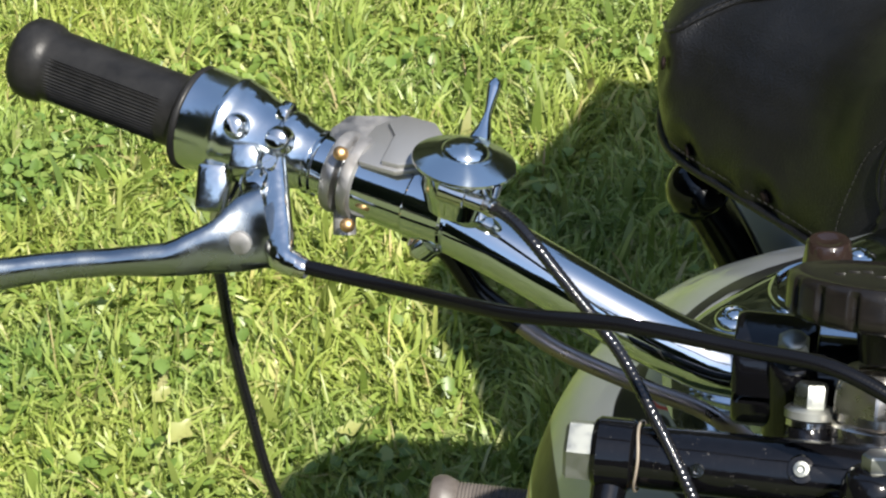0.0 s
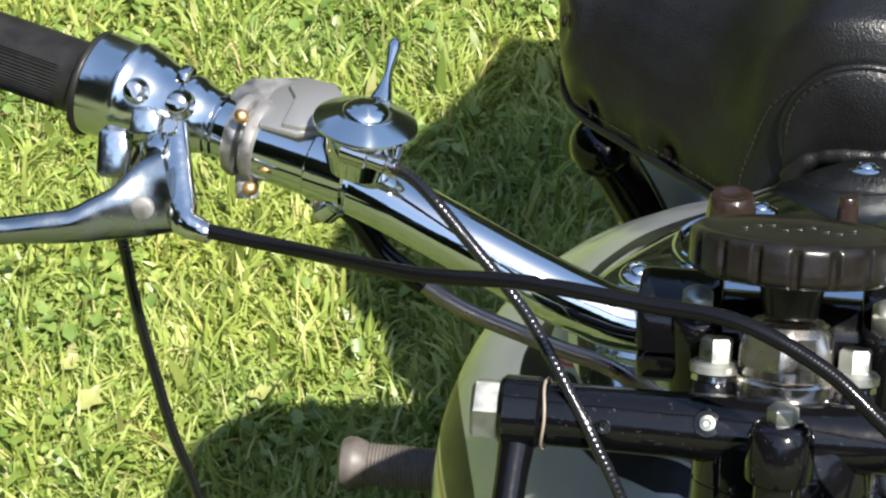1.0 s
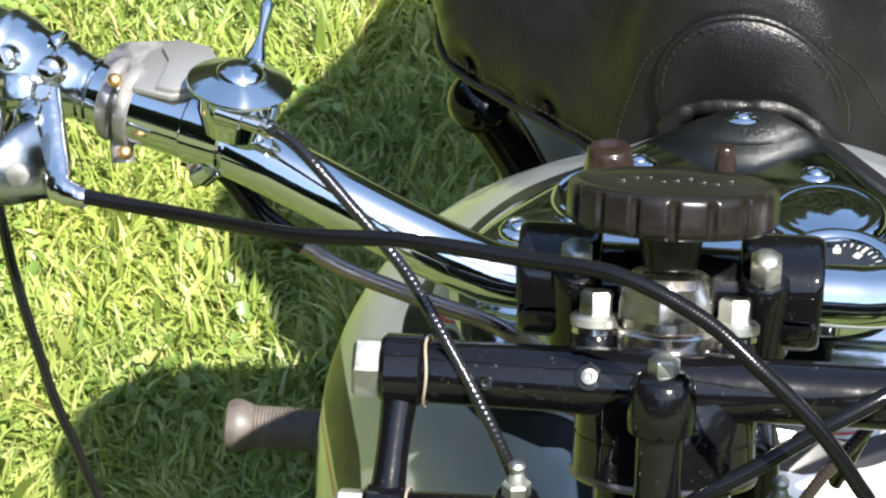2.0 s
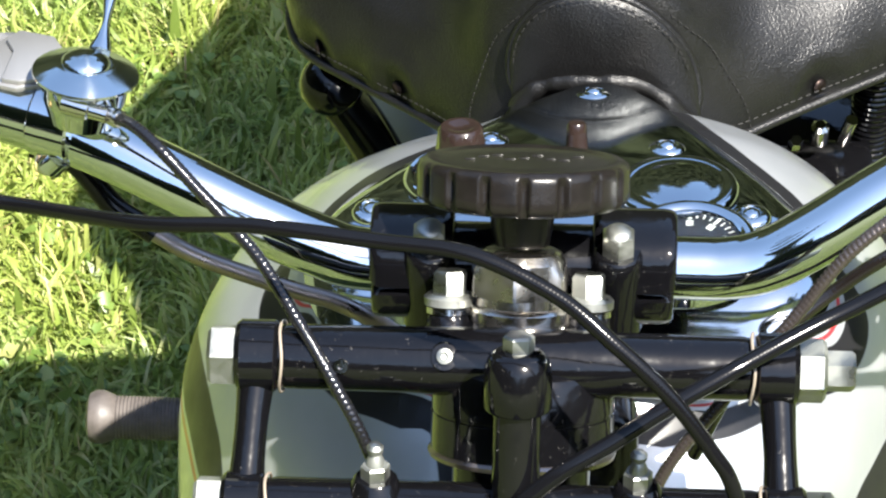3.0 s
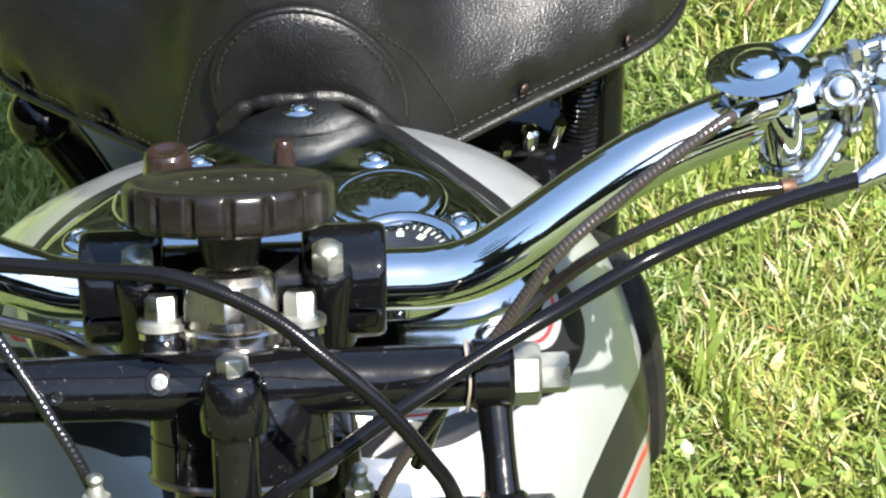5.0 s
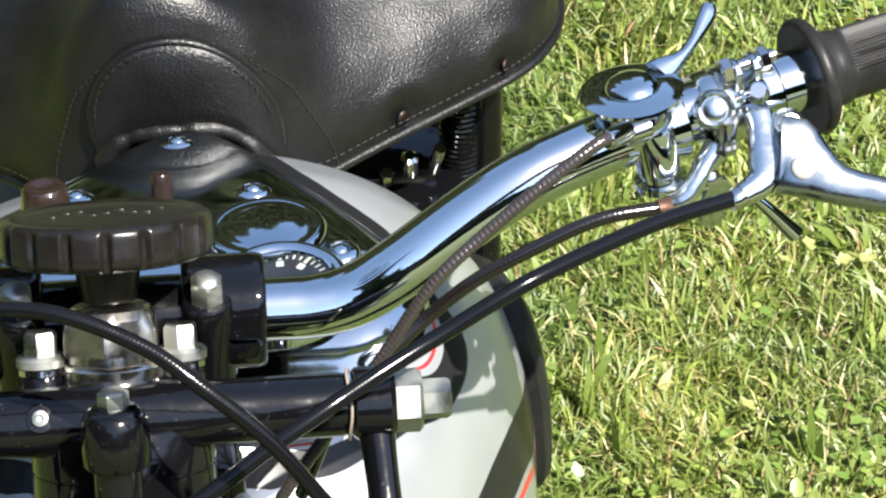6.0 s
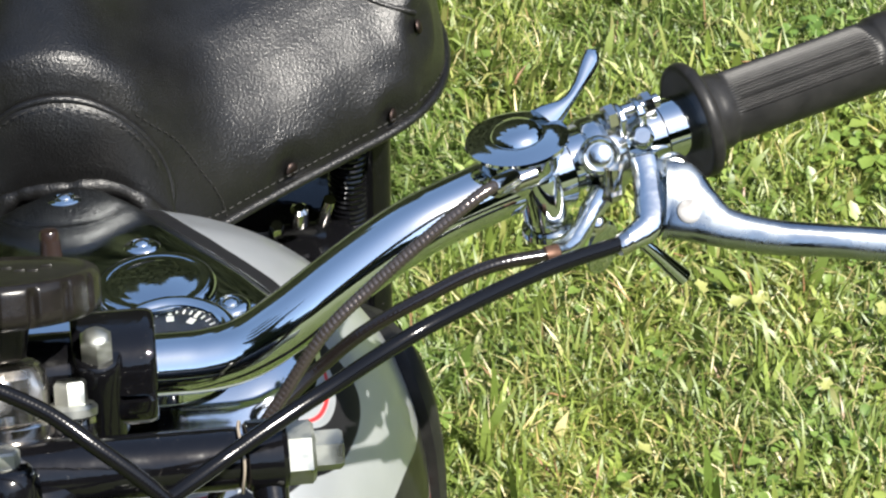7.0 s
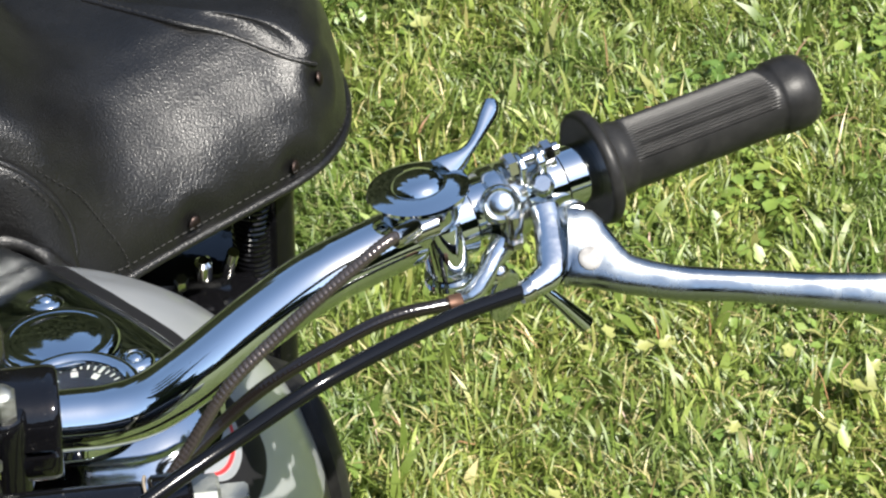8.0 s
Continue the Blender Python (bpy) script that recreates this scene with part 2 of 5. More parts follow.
GRASS = leafy("grass_blades", [(0.0, (0.215, 0.290, 0.064)), (0.5, (0.30, 0.380, 0.098)), (0.88, (0.38, 0.44, 0.145)), (0.98, (0.45, 0.44, 0.20))], 0.42)
GRASS_DRY = leafy("drier_grass_blades", [(0.0, (0.11, 0.165, 0.034)), (0.5, (0.165, 0.225, 0.052)), (0.85, (0.23, 0.275, 0.08)), (0.97, (0.33, 0.31, 0.14))], 0.40)
LEAF = leafy("clover_leaf", [(0.0, (0.10, 0.165, 0.036)), (0.7, (0.17, 0.245, 0.058)), (0.97, (0.27, 0.32, 0.10))], 0.28)
STRAW = leafy("straw", [(0.0, (0.34, 0.29, 0.13)), (0.7, (0.45, 0.40, 0.22)), (0.95, (0.25, 0.14, 0.08))], 0.2)
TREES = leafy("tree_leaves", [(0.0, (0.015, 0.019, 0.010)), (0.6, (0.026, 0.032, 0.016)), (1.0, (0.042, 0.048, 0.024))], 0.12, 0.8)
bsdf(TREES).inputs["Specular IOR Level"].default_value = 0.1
DRY_LEAF = leafy("dry_leaf", [(0.0, (0.24, 0.25, 0.09)), (0.6, (0.30, 0.31, 0.12)), (1.0, (0.20, 0.12, 0.06))], 0.25)

# ---- mesh helpers ----
def part(name, bm, mat, parent, label="", smooth=38):
    me = bpy.data.meshes.new(name)
    bmesh.ops.recalc_face_normals(bm, faces=bm.faces)
    bm.to_mesh(me)
    bm.free()
    me.materials.append(mat)
    me.shade_smooth()
    me.set_sharp_from_angle(angle=radians(smooth))
    ob = new(name, me)
    ob.parent = parent
    return tagged(ob, label)


def spline(points, step=0.004):
    """A smooth line through the points (centripetal-like Catmull-Rom)."""
    p = [Vector(q) for q in points]
    p = [2 * p[0] - p[1]] + p + [2 * p[-1] - p[-2]]
    out = []
    for a, b, c, d in zip(p, p[1:], p[2:], p[3:]):
        n = max(2, int((c - b).length / step))
        for i in range(n):
            t = i / n
            out.append(0.5 * (2 * b + (c - a) * t + (2 * a - 5 * b + 4 * c - d) * t * t + (3 * b - a - 3 * c + d) * t ** 3))
    out.append(p[-2].copy())
    return out


def rings(bm, loops, closed_ends=True, uv_v=None):
    """Skin a row of equal rings of points; UV is (turn, length)."""
    uv = bm.loops.layers.uv.verify()
    rows = [[bm.verts.new(q) for q in loop] for loop in loops]
    n = len(rows[0])
    for i in range(len(rows) - 1):
        for j in range(n):
            k = (j + 1) % n
            f = bm.faces.new((rows[i][j], rows[i][k], rows[i + 1][k], rows[i + 1][j]))
            if uv_v:
                for lo, (a, b) in zip(f.loops, ((j, i), (j + 1, i), (j + 1, i + 1), (j, i + 1))):
                    lo[uv].uv = (a / n, uv_v[b])
    if closed_ends:
        bm.faces.new(rows[0][::-1])
        bm.faces.new(rows[-1])
    return bm


def tube(points, r, seg=16, step=0.004, bm=None, smooth=True, wind=None):
    """A round bar along a line; r is a radius or a function of the share of its length. wind: pitch and depth of a screw-like ridge."""
    bm = bm or bmesh.new()
    line = spline(points, step) if smooth else [Vector(q) for q in points]
    t = (line[1] - line[0]).normalized()
    side = t.orthogonal().normalized()
    loops, lengths, run = [], [], 0.0
    for i, q in enumerate(line):
        t = (line[min(i + 1, len(line) - 1)] - line[max(i - 1, 0)]).normalized()
        side = (side - t * side.dot(t)).normalized()
        up = t.cross(side)
        rr = r(i / (len(line) - 1)) if callable(r) else r
        run += (q - line[i - 1]).length if i else 0
        lengths.append(run)
        ridge = [wind[1] * math.sin(2 * math.pi * (run / wind[0] + k / seg)) if wind else 0.0 for k in range(seg)]
        loops.append([q + (rr + ridge[k]) * (math.cos(a) * side + math.sin(a) * up) for k, a in ((k, 2 * math.pi * k / seg) for k in range(seg))])
    return rings(bm, loops, True, lengths)


def basis(direction, hint=(0, 0, 1)):
    d = Vector(direction).normalized()
    s = Vector(hint).cross(d)
    s = (s if s.length > 1e-4 else Vector((1, 0, 0)).cross(d)).normalized()
    return s, d.cross(s), d


def lathe(profile, origin, direction, seg=40, mod=None, bm=None, hint=(0, 0, 1)):
    """Turn (distance along the axis, radius) pairs about an axis. mod(angle, distance): a factor on the radius."""
    bm = bm or bmesh.new()
    s, u, d = basis(direction, hint)
    o = Vector(origin)
    loops = []
    for z, r in profile:
        loops.append([o + d * z + max(r, 1e-5) * (mod(a, z) if mod else 1) * (math.cos(a) * s + math.sin(a) * u)
                      for a in (2 * math.pi * k / seg for k in range(seg))])
    return rings(bm, loops)


def prism(outline, origin, direction, height, hint=(0, 0, 1), bevel=0.001, bm=None, segments=2):
    """A plate of the given outline (in the plane across direction), with rounded edges."""
    own = bmesh.new()
    s, u, d = basis(direction, hint)
    o = Vector(origin)
    low = [own.verts.new(o + a * s + b * u) for a, b in outline]
    f = own.faces.new(low)
    up = bmesh.ops.extrude_face_region(own, geom=[f])["geom"]
    bmesh.ops.translate(own, vec=d * height, verts=[v for v in up if isinstance(v, bmesh.types.BMVert)])
    if bevel:
        bmesh.ops.bevel(own, geom=own.edges[:], offset=bevel, segments=segments, profile=0.5, affect="EDGES", clamp_overlap=True)
    return merge(bm, own) if bm else own


def merge(bm, *others):
    for o in others:
        me = bpy.data.meshes.new("scrap")
        o.to_mesh(me)
        o.free()
        bm.from_mesh(me)
        bpy.data.meshes.remove(me)
    return bm


def ngon(n, r, turn=0.0):
    return [(r * math.cos(turn + 2 * math.pi * k / n), r * math.sin(turn + 2 * math.pi * k / n)) for k in range(n)]


def hexagon(origin, direction, across, height, turn=0.0, crown=True, hint=(0, 0, 1)):
    """A hexagon head with a chamfered crown."""
    bm = bmesh.new()
    s, u, d = basis(direction, hint)
    o, r = Vector(origin), across / math.sqrt(3)
    loops = []
    for z, k in ((0, 1.0), (height * 0.86, 1.0), (height, 0.86)) if crown else ((0, 1.0), (height, 1.0)):
        loops.append([o + d * z + k * (a * s + b * u) for a, b in ngon(6, r, turn)])
    return rings(bm, loops)


def sphere(origin, r, scale=(1, 1, 1), bm=None, axis=(0, 0, 1), seg=20):
    n = 10
    prof = [(-r * math.cos(math.pi * k / n) * scale[2], r * math.sin(math.pi * k / n) * scale[0]) for k in range(n + 1)]
    return lathe(prof, origin, axis, seg, bm=bm)


def smoothstep(a, b, x):
    t = min(1, max(0, (x - a) / (b - a)))
    return t * t * (3 - 2 * t)


def interp(x, xs, ys):
    return float(np.interp(x, xs, ys))

# ---- the motorcycle: steering ----
bike = tagged(new("motorcycle"), "vintage motorcycle with chrome handlebars and silver tank on a lawn", "motorcycle")
BAR_R = [(0, 0, 0.9605), (0.06, 0, 0.9605), (0.08, 0, 0.961), (0.096, 0.001, 0.965), (0.115, 0.0033, 0.9767), (0.1387, 0.0096, 0.9915),
         (0.1626, 0.0169, 1.0035), (0.184, 0.0245, 1.0088), (0.2134, 0.034, 1.0143), (0.2477, 0.0443, 1.0175), (0.3034, 0.061, 1.0225), (0.375, 0.082, 1.0305)]
BAR_L = [(-0.368, 0.082, 1.0181), (-0.2976, 0.0605, 1.0155), (-0.2716, 0.0523, 1.0140), (-0.2387, 0.0416, 1.0115), (-0.2041, 0.0312, 1.0068), (-0.1746, 0.0211, 1.0005),
         (-0.1551, 0.0145, 0.9950), (-0.1311, 0.0073, 0.987), (-0.1075, 0.0023, 0.9775), (-0.084, 0, 0.9675), (-0.061, 0, 0.9605)]
TUBE = 0.0127
part("handlebar", tube(BAR_L + BAR_R, TUBE, 40, 0.003), CHROME, bike, "polished chrome handlebar tube")
AXIS_L = Vector((-0.95, 0.30, 0.083)).normalized()
AXIS_R = Vector((0.953, 0.285, 0.11)).normalized()


def on_left(x):
    """The point of the right-hand grip's axis at that x."""
    return Vector((-0.2716, 0.0523, 1.0140)) + AXIS_L * ((x + 0.2716) / AXIS_L.x)


def on_right(x):
    return Vector((0.2777, 0.0533, 1.0202)) + AXIS_R * ((x - 0.2777) / AXIS_R.x)


def ribbed(a0, a1, count, depth, lo, hi):
    """Fine lengthwise ribs over a part of the turn and of the length."""
    def f(a, z):
        a = (a + math.pi) % (2 * math.pi) - math.pi
        if lo < z < hi and a0 < a < a1:
            fade = smoothstep(lo, lo + 0.004, z) * (1 - smoothstep(hi - 0.004, hi, z))
            return 1 - fade * depth * (0.5 + 0.5 * math.cos((a - a0) / (a1 - a0) * count * 2 * math.pi))
        return 1.0
    return f


# twist grip with its drum
o = on_left(-0.2930)
prof = [(-0.0020, 0.0212), (-0.0014, 0.0222), (0.0004, 0.0224), (0.0014, 0.0216), (0.0020, 0.0190), (0.0030, 0.0168), (0.0050, 0.0158), (0.008, 0.0154)]
prof += [(0.010 + i * 0.001, 0.0153) for i in range(58)]
prof += [(0.0690, 0.0155), (0.0700, 0.0162), (0.0725, 0.0172), (0.0770, 0.0176), (0.0810, 0.0170), (0.0840, 0.0146), (0.0850, 0.009), (0.0854, 0.0)]
part("grip", lathe(prof, o, AXIS_L, 480, ribbed(-0.95, 0.80, 18, 0.055, 0.010, 0.066)), RUBBER, bike, "black ribbed rubber twist grip", 60)
part("twist_drum", lathe([(0, 0.0127), (0, 0.0131), (0.003, 0.0134), (0.008, 0.0144), (0.0100, 0.0160), (0.0138, 0.0166), (0.0144, 0.0159), (0.0152, 0.0159), (0.0158, 0.0168), (0.022, 0.0173), (0.026, 0.0181), (0.0285, 0.0192), (0.031, 0.0202), (0.0345, 0.0211), (0.0380, 0.0215), (0.0386, 0.0221), (0.0400, 0.0223), (0.0412, 0.0218), (0.0420, 0.0215), (0.0555, 0.0217), (0.0560, 0.0205), (0.0560, 0.0127)], on_left(-0.2380) + Vector((0, 0, 0.0008)), AXIS_L, 80), CHROME_DRUM, bike, "polished chrome twist grip drum", 50)
part("cable_block", prism([(-0.006, -0.010), (0.006, -0.010), (0.0075, 0.002), (0.006, 0.010), (-0.006, 0.010)], (-0.2800, 0.034, 0.9995), (0, -0.85, 0.53), 0.010, bevel=0.0022), CHROME_CAST, bike)

# the other grip
o = on_right(0.2870)
prof = [(-0.0042, 0.0140), (-0.0044, 0.0180), (-0.0052, 0.0215), (-0.0052, 0.0234), (-0.0042, 0.0242), (-0.0020, 0.0246), (-0.0004, 0.0242), (0.0008, 0.0228), (0.0014, 0.0196), (0.0024, 0.0174), (0.0040, 0.0164), (0.0070, 0.0160), (0.0104, 0.0158), (0.0112, 0.0151), (0.0130, 0.0149), (0.014, 0.0149)]
prof += [(0.015 + i * 0.001, 0.0149) for i in range(66)]
prof += [(0.0820, 0.0149), (0.0826, 0.0154), (0.0840, 0.0160), (0.0900, 0.0163), (0.0950, 0.0160), (0.0985, 0.0146), (0.1002, 0.010), (0.1006, 0.0)]
part("grip", lathe(prof, o, AXIS_R, 560, ribbed(0.25, 2.75, 27, 0.048, 0.0112, 0.080)), RUBBER, bike, "black ribbed rubber handlebar grip", 60)
part("mould_seam", tube([o + AXIS_R * d + 0.0149 * Vector((-0.19, -0.62, -0.76)).normalized() for d in (0.008, 0.03, 0.06, 0.083)], 0.0003, 6), RUBBER, bike)

# steering damper knob and stem, along the raked steering axis
RAKE = Vector((0, math.sin(radians(27)), math.cos(radians(27))))
STEM = Vector((-0.0016, -0.030, 0.9764))
KNOB = STEM + RAKE * 0.037


def fluted(a, z):
    c = (a * 17 / (2 * math.pi) + 0.2) % 1.0
    d = abs(c - 0.5)
    return 1 - (0.060 * math.exp(-(d / 0.125) ** 4) * (1 - smoothstep(0.005, 0.0092, z)) if -0.0070 < z < 0.0092 else 0)


knob = part("damper_knob", lathe([(-0.0075, 0.0), (-0.0075, 0.028), (-0.0075, 0.0375), (-0.0060, 0.0400), (-0.004, 0.0412), (-0.001, 0.0412), (0.002, 0.0412), (0.0045, 0.0412), (0.0058, 0.0412), (0.0070, 0.0411), (0.0085, 0.0405), (0.0098, 0.0385), (0.0102, 0.0360), (0.0094, 0.0345), (0.0090, 0.032), (0.0092, 0.018), (0.0094, 0.0)],
     KNOB, RAKE, 432, fluted), BAKELITE, bike, "fluted dark brown bakelite steering damper knob", 50)
part("knob_neck", lathe([(-0.024, 0.0), (-0.024, 0.0105), (-0.018, 0.0118), (-0.006, 0.0135), (-0.006, 0.0)], KNOB, RAKE, 36), BAKELITE, bike)
# raised, worn lettering on the knob, as short bars
bm = bmesh.new()
s_, u_, d_ = basis(RAKE)
for i in range(9):
    x = (i - 4) * 0.0052
    y = 0.0045 + 0.0055 * math.cos(i * 1.9)
    prism([(-0.0021, -0.0005), (0.0021, -0.0005), (0.0021, 0.0005), (-0.0021, 0.0005)], KNOB + s_ * (x * -1) + u_ * (-0.010 + y * 1.1) + RAKE * 0.0090, RAKE, 0.0007, bevel=0.0002, bm=bm)
part("raised_bars", bm, BAKELITE, knob)
NUT = [(-0.0064, 0.0210), (-0.0010, 0.0206), (0.0030, 0.0196), (0.0070, 0.0178), (0.0104, 0.0156), (0.0112, 0.0140), (0.0112, 0.0)]


def hex_flats(a, z):
    """Cuts a turned nut to six flats."""
    r = interp(z, [q[0] for q in NUT[:6]], [q[1] for q in NUT[:6]])
    return min(1.0, 0.0176 / math.cos((a + 0.62) % (math.pi / 3) - math.pi / 6) / r)


part("stem_nut", lathe(NUT, STEM, RAKE, 96, hex_flats), NICKEL, bike, "worn chrome hexagonal steering stem nut", 22)
part("stem_washer", lathe([(-0.0165, 0.0), (-0.0165, 0.0196), (-0.0120, 0.0200), (-0.0105, 0.0188), (-0.0100, 0.0178), (-0.0062, 0.0178), (-0.0062, 0)], STEM, RAKE, 48), NICKEL, bike)
part("stem_collar", lathe([(-0.022, 0.0), (-0.022, 0.0215), (-0.0185, 0.0220), (-0.0165, 0.0205), (-0.0165, 0)], STEM, RAKE, 40), ENAMEL, bike)


def handlebar_clamp(x):
    """A split black clamp with a boss and cap nut, round the handlebar."""
    c = Vector((x * 0.95, 0.001, 0.9605))
    low = [(0.0005 + 0.0205 * math.copysign(abs(math.cos(a)) ** 0.7, math.cos(a)), -0.001 + 0.021 * math.sin(a) * abs(math.sin(a)) ** -0.25) for a in np.linspace(-0.05, -math.pi + 0.05, 20)]
    cap = [(-0.0205, 0.0010), (0.0195, 0.0010)] + [(0.0195 * math.copysign(abs(math.cos(a)) ** 0.8, math.cos(a)), 0.005 + 0.0165 * math.sin(a) ** 0.85) for a in np.linspace(0.10, math.pi - 0.10, 28)]
    def block(shape, w):
        """The outline drawn out along the bar, with its ends rounded over."""
        mid = (sum(a for a, _ in shape) / len(shape), sum(b for _, b in shape) / len(shape))
        loops = []
        for d, k in ((0, 0.80), (0.0004, 0.88), (0.0014, 0.945), (0.0030, 0.985), (0.0050, 1.0)):
            loops.append((-w / 2 + d, k))
        loops += [(-d, k) for d, k in loops[::-1]]
        return rings(bmesh.new(), [[c + Vector((d, mid[0] + (a - mid[0]) * k, mid[1] + (b - mid[1]) * k)) for a, b in shape] for d, k in loops])

    whole = part("handlebar_clamp", block(cap, 0.0330), ENAMEL, bike, "", 50)
    part("clamp_half", block(low, 0.0320), ENAMEL, whole, "", 50)
    # stud boss and cap nut on the front of the cap
    n = Vector((x * 0.80, -0.0135, 0.9785))
    up = Vector((0, -0.12, 0.99)).normalized()
    part("stud_boss", lathe([(-0.040, 0.0), (-0.040, 0.0108), (-0.014, 0.0108), (-0.004, 0.0104), (-0.001, 0.0096), (0.0, 0.0084), (0.0, 0.0)], n, up, 40), ENAMEL, whole)
    dome = hexagon(n, up, 0.0120, 0.0095, 0.52)
    merge(dome, sphere(n + up * 0.0088, 0.0058, (1, 1, 0.50), axis=up))
    part("domed_nut", dome, ZINC, whole, "domed plated nut")


handlebar_clamp(-0.0475)
handlebar_clamp(0.0450)
# added black sleeve, in place of the knob's dark reflection in the bar
part("dark_bar_sleeve", lathe([(-0.036, TUBE), (-0.036, 0.0158), (-0.033, 0.0164), (0.033, 0.0164), (0.036, 0.0158), (0.036, TUBE)], (-0.001, 0, 0.9605), (1, 0, 0), 44), ENAMEL, bike)


def flange_bolt(x):
    p = Vector((x, -0.035, 0.9665))
    up = RAKE
    bolt = part("yoke_bolt", merge(hexagon(p + up * 0.004, up, 0.0118, 0.0095, 0.35), lathe([(0, 0), (0, 0.0098), (0.003, 0.0100), (0.0045, 0.0085), (0.0045, 0)], p, up, 36)), ZINC, bike)
    part("washer", lathe([(-0.003, 0), (-0.003, 0.0093), (-0.0006, 0.0093), (-0.0006, 0)], p, up, 36), CHROME_WORN, bolt)
    part("yoke_lug", lathe([(-0.030, 0), (-0.030, 0.0125), (-0.012, 0.0092), (-0.004, 0.0088), (-0.003, 0.0080), (-0.003, 0)], p, up, 32), ENAMEL, bike)


flange_bolt(-0.0290)
flange_bolt(0.0248)

# upper girder spindle housing, across the front
Z_SP, Y_SP = 0.9585, -0.060
part("spindle_housing", lathe([(-0.092, 0), (-0.092, 0.0118), (-0.088, 0.0125), (-0.04, 0.0128), (-0.030, 0.0135), (0.030, 0.0135), (0.038, 0.0126), (0.086, 0.0124), (0.090, 0.0117), (0.090, 0)], (-0.002, Y_SP, Z_SP), (1, 0, 0), 44), ENAMEL, bike, "black enamelled fork spindle housing")
part("top_yoke", merge(prism([(-0.030, -0.020), (0.028, -0.020), (0.034, 0.010), (0.022, 0.024), (-0.024, 0.024), (-0.036, 0.010)], (-0.002, -0.022, 0.9300), (0, 0.35, 0.94), 0.014, hint=(0, 1, 0), bevel=0.004)), ENAMEL, bike)
HEAD = STEM + Vector((0.002, -0.004, 0))
head = part("steering_head", lathe([(-0.20, 0), (-0.20, 0.027), (-0.068, 0.027), (-0.0660, 0.0340), (-0.0640, 0.0357), (-0.0500, 0.0356), (-0.0496, 0.0350), (-0.0488, 0.0350), (-0.0484, 0.0356), (-0.0340, 0.0354), (-0.0315, 0.0342), (-0.0305, 0.0320), (-0.0310, 0.0280), (-0.0260, 0.0240), (-0.0240, 0.020), (-0.024, 0)], HEAD, RAKE, 64), ENAMEL, bike, "black enamelled steering head cup")
part("head_ring", lathe([(-0.0672, 0.0330), (-0.0672, 0.0362), (-0.0655, 0.0368), (-0.0640, 0.0352)], HEAD, RAKE, 64), STEEL_TUBE, head)
for a0, a1 in ((3.3, 4.1), (5.3, 6.1)):      # chipped, lumpy clamps on the rim of the cup
    s_, u_, d_ = basis(RAKE)
    pts = [HEAD + RAKE * (-0.0300 + 0.0010 * math.sin(17 * a)) + 0.0330 * (math.cos(a) * s_ + math.sin(a) * u_) for a in np.linspace(a0, a1, 14)]
    part("rim_clamp", tube(pts, lambda k: 0.0042 + 0.0009 * math.sin(31 * k), 14, 0.002), ENAMEL, head)
# black block added to cover and shade the bright tank behind the head
part("cover_block", prism([(-0.026, -0.050), (0.052, -0.050), (0.050, 0.026), (0.040, 0.036), (-0.026, 0.036)], (-0.002, 0.022, 0.850), (0, -1, 0), 0.026, bevel=0.006, segments=3), ENAMEL, bike)


def fork_link(side, x):
    """The upper girder link with its eye, wire clip, nut and lock nut."""
    out = Vector((side, 0, 0))
    eye = Vector((x, Y_SP, Z_SP))
    bm = lathe([(-0.0085, 0), (-0.0085, 0.0125), (-0.007, 0.0140), (0.006, 0.0140), (0.0078, 0.0125), (0.0078, 0)], eye, out, 40)
    end = Vector((x + side * 0.003, -0.100, 0.9165))
    tube([eye + Vector((0, -0.002, -0.004)), eye.lerp(end, 0.5), end], lambda s: 0.0078 - 0.0014 * math.sin(math.pi * s), 20, bm=bm)
    link_ = part("fork_link", bm, ENAMEL, bike)
    nut = part("link_nut", hexagon(eye + out * 0.0082, out, 0.0215, 0.0105, 0.25, hint=(0, 1, 0.2)), ZINC, link_)
    if side > 0:
        part("lock_nut", hexagon(eye + out * 0.0187, out, 0.0140, 0.0110, 0.1), ZINC, link_)
    ring = eye - out * 0.0098
    pts = [ring + Vector((0.0006 * math.sin(3 * a), 0.0137 * math.cos(a), 0.0137 * math.sin(a))) for a in np.linspace(0, 2 * math.pi, 28)]
    part("wire_clip", tube(pts, 0.0006, 8), WIRE, link_)


fork_link(-1, -0.1020)
fork_link(1, 0.0975)
part("fork_spindle", lathe([(-0.095, 0), (-0.095, 0.0112), (-0.09, 0.0118), (0.09, 0.0118), (0.095, 0.0112), (0.095, 0)], (-0.002, -0.100, 0.9165), (1, 0, 0), 40), ENAMEL, bike, "black enamelled lower fork spindle")
for side in (-1, 1):
    out = Vector((side, 0, 0))
    eye = Vector((-0.002 + side * 0.1035, -0.100, 0.9165))
    low = part("lower_eye", lathe([(-0.0082, 0), (-0.0082, 0.0122), (-0.0068, 0.0136), (0.006, 0.0136), (0.0076, 0.0122), (0.0076, 0)], eye, out, 40), ENAMEL, bike)
    part("link_nut", hexagon(eye + out * 0.0080, out, 0.0205, 0.0105, 0.25, hint=(0, 1, 0.2)), ZINC, low)
    pts = [eye - out * 0.0095 + Vector((0.0006 * math.sin(3 * a), 0.0130 * math.cos(a), 0.0130 * math.sin(a))) for a in np.linspace(0, 2 * math.pi, 28)]
    part("wire_clip", tube(pts, 0.0006, 8), WIRE, low)


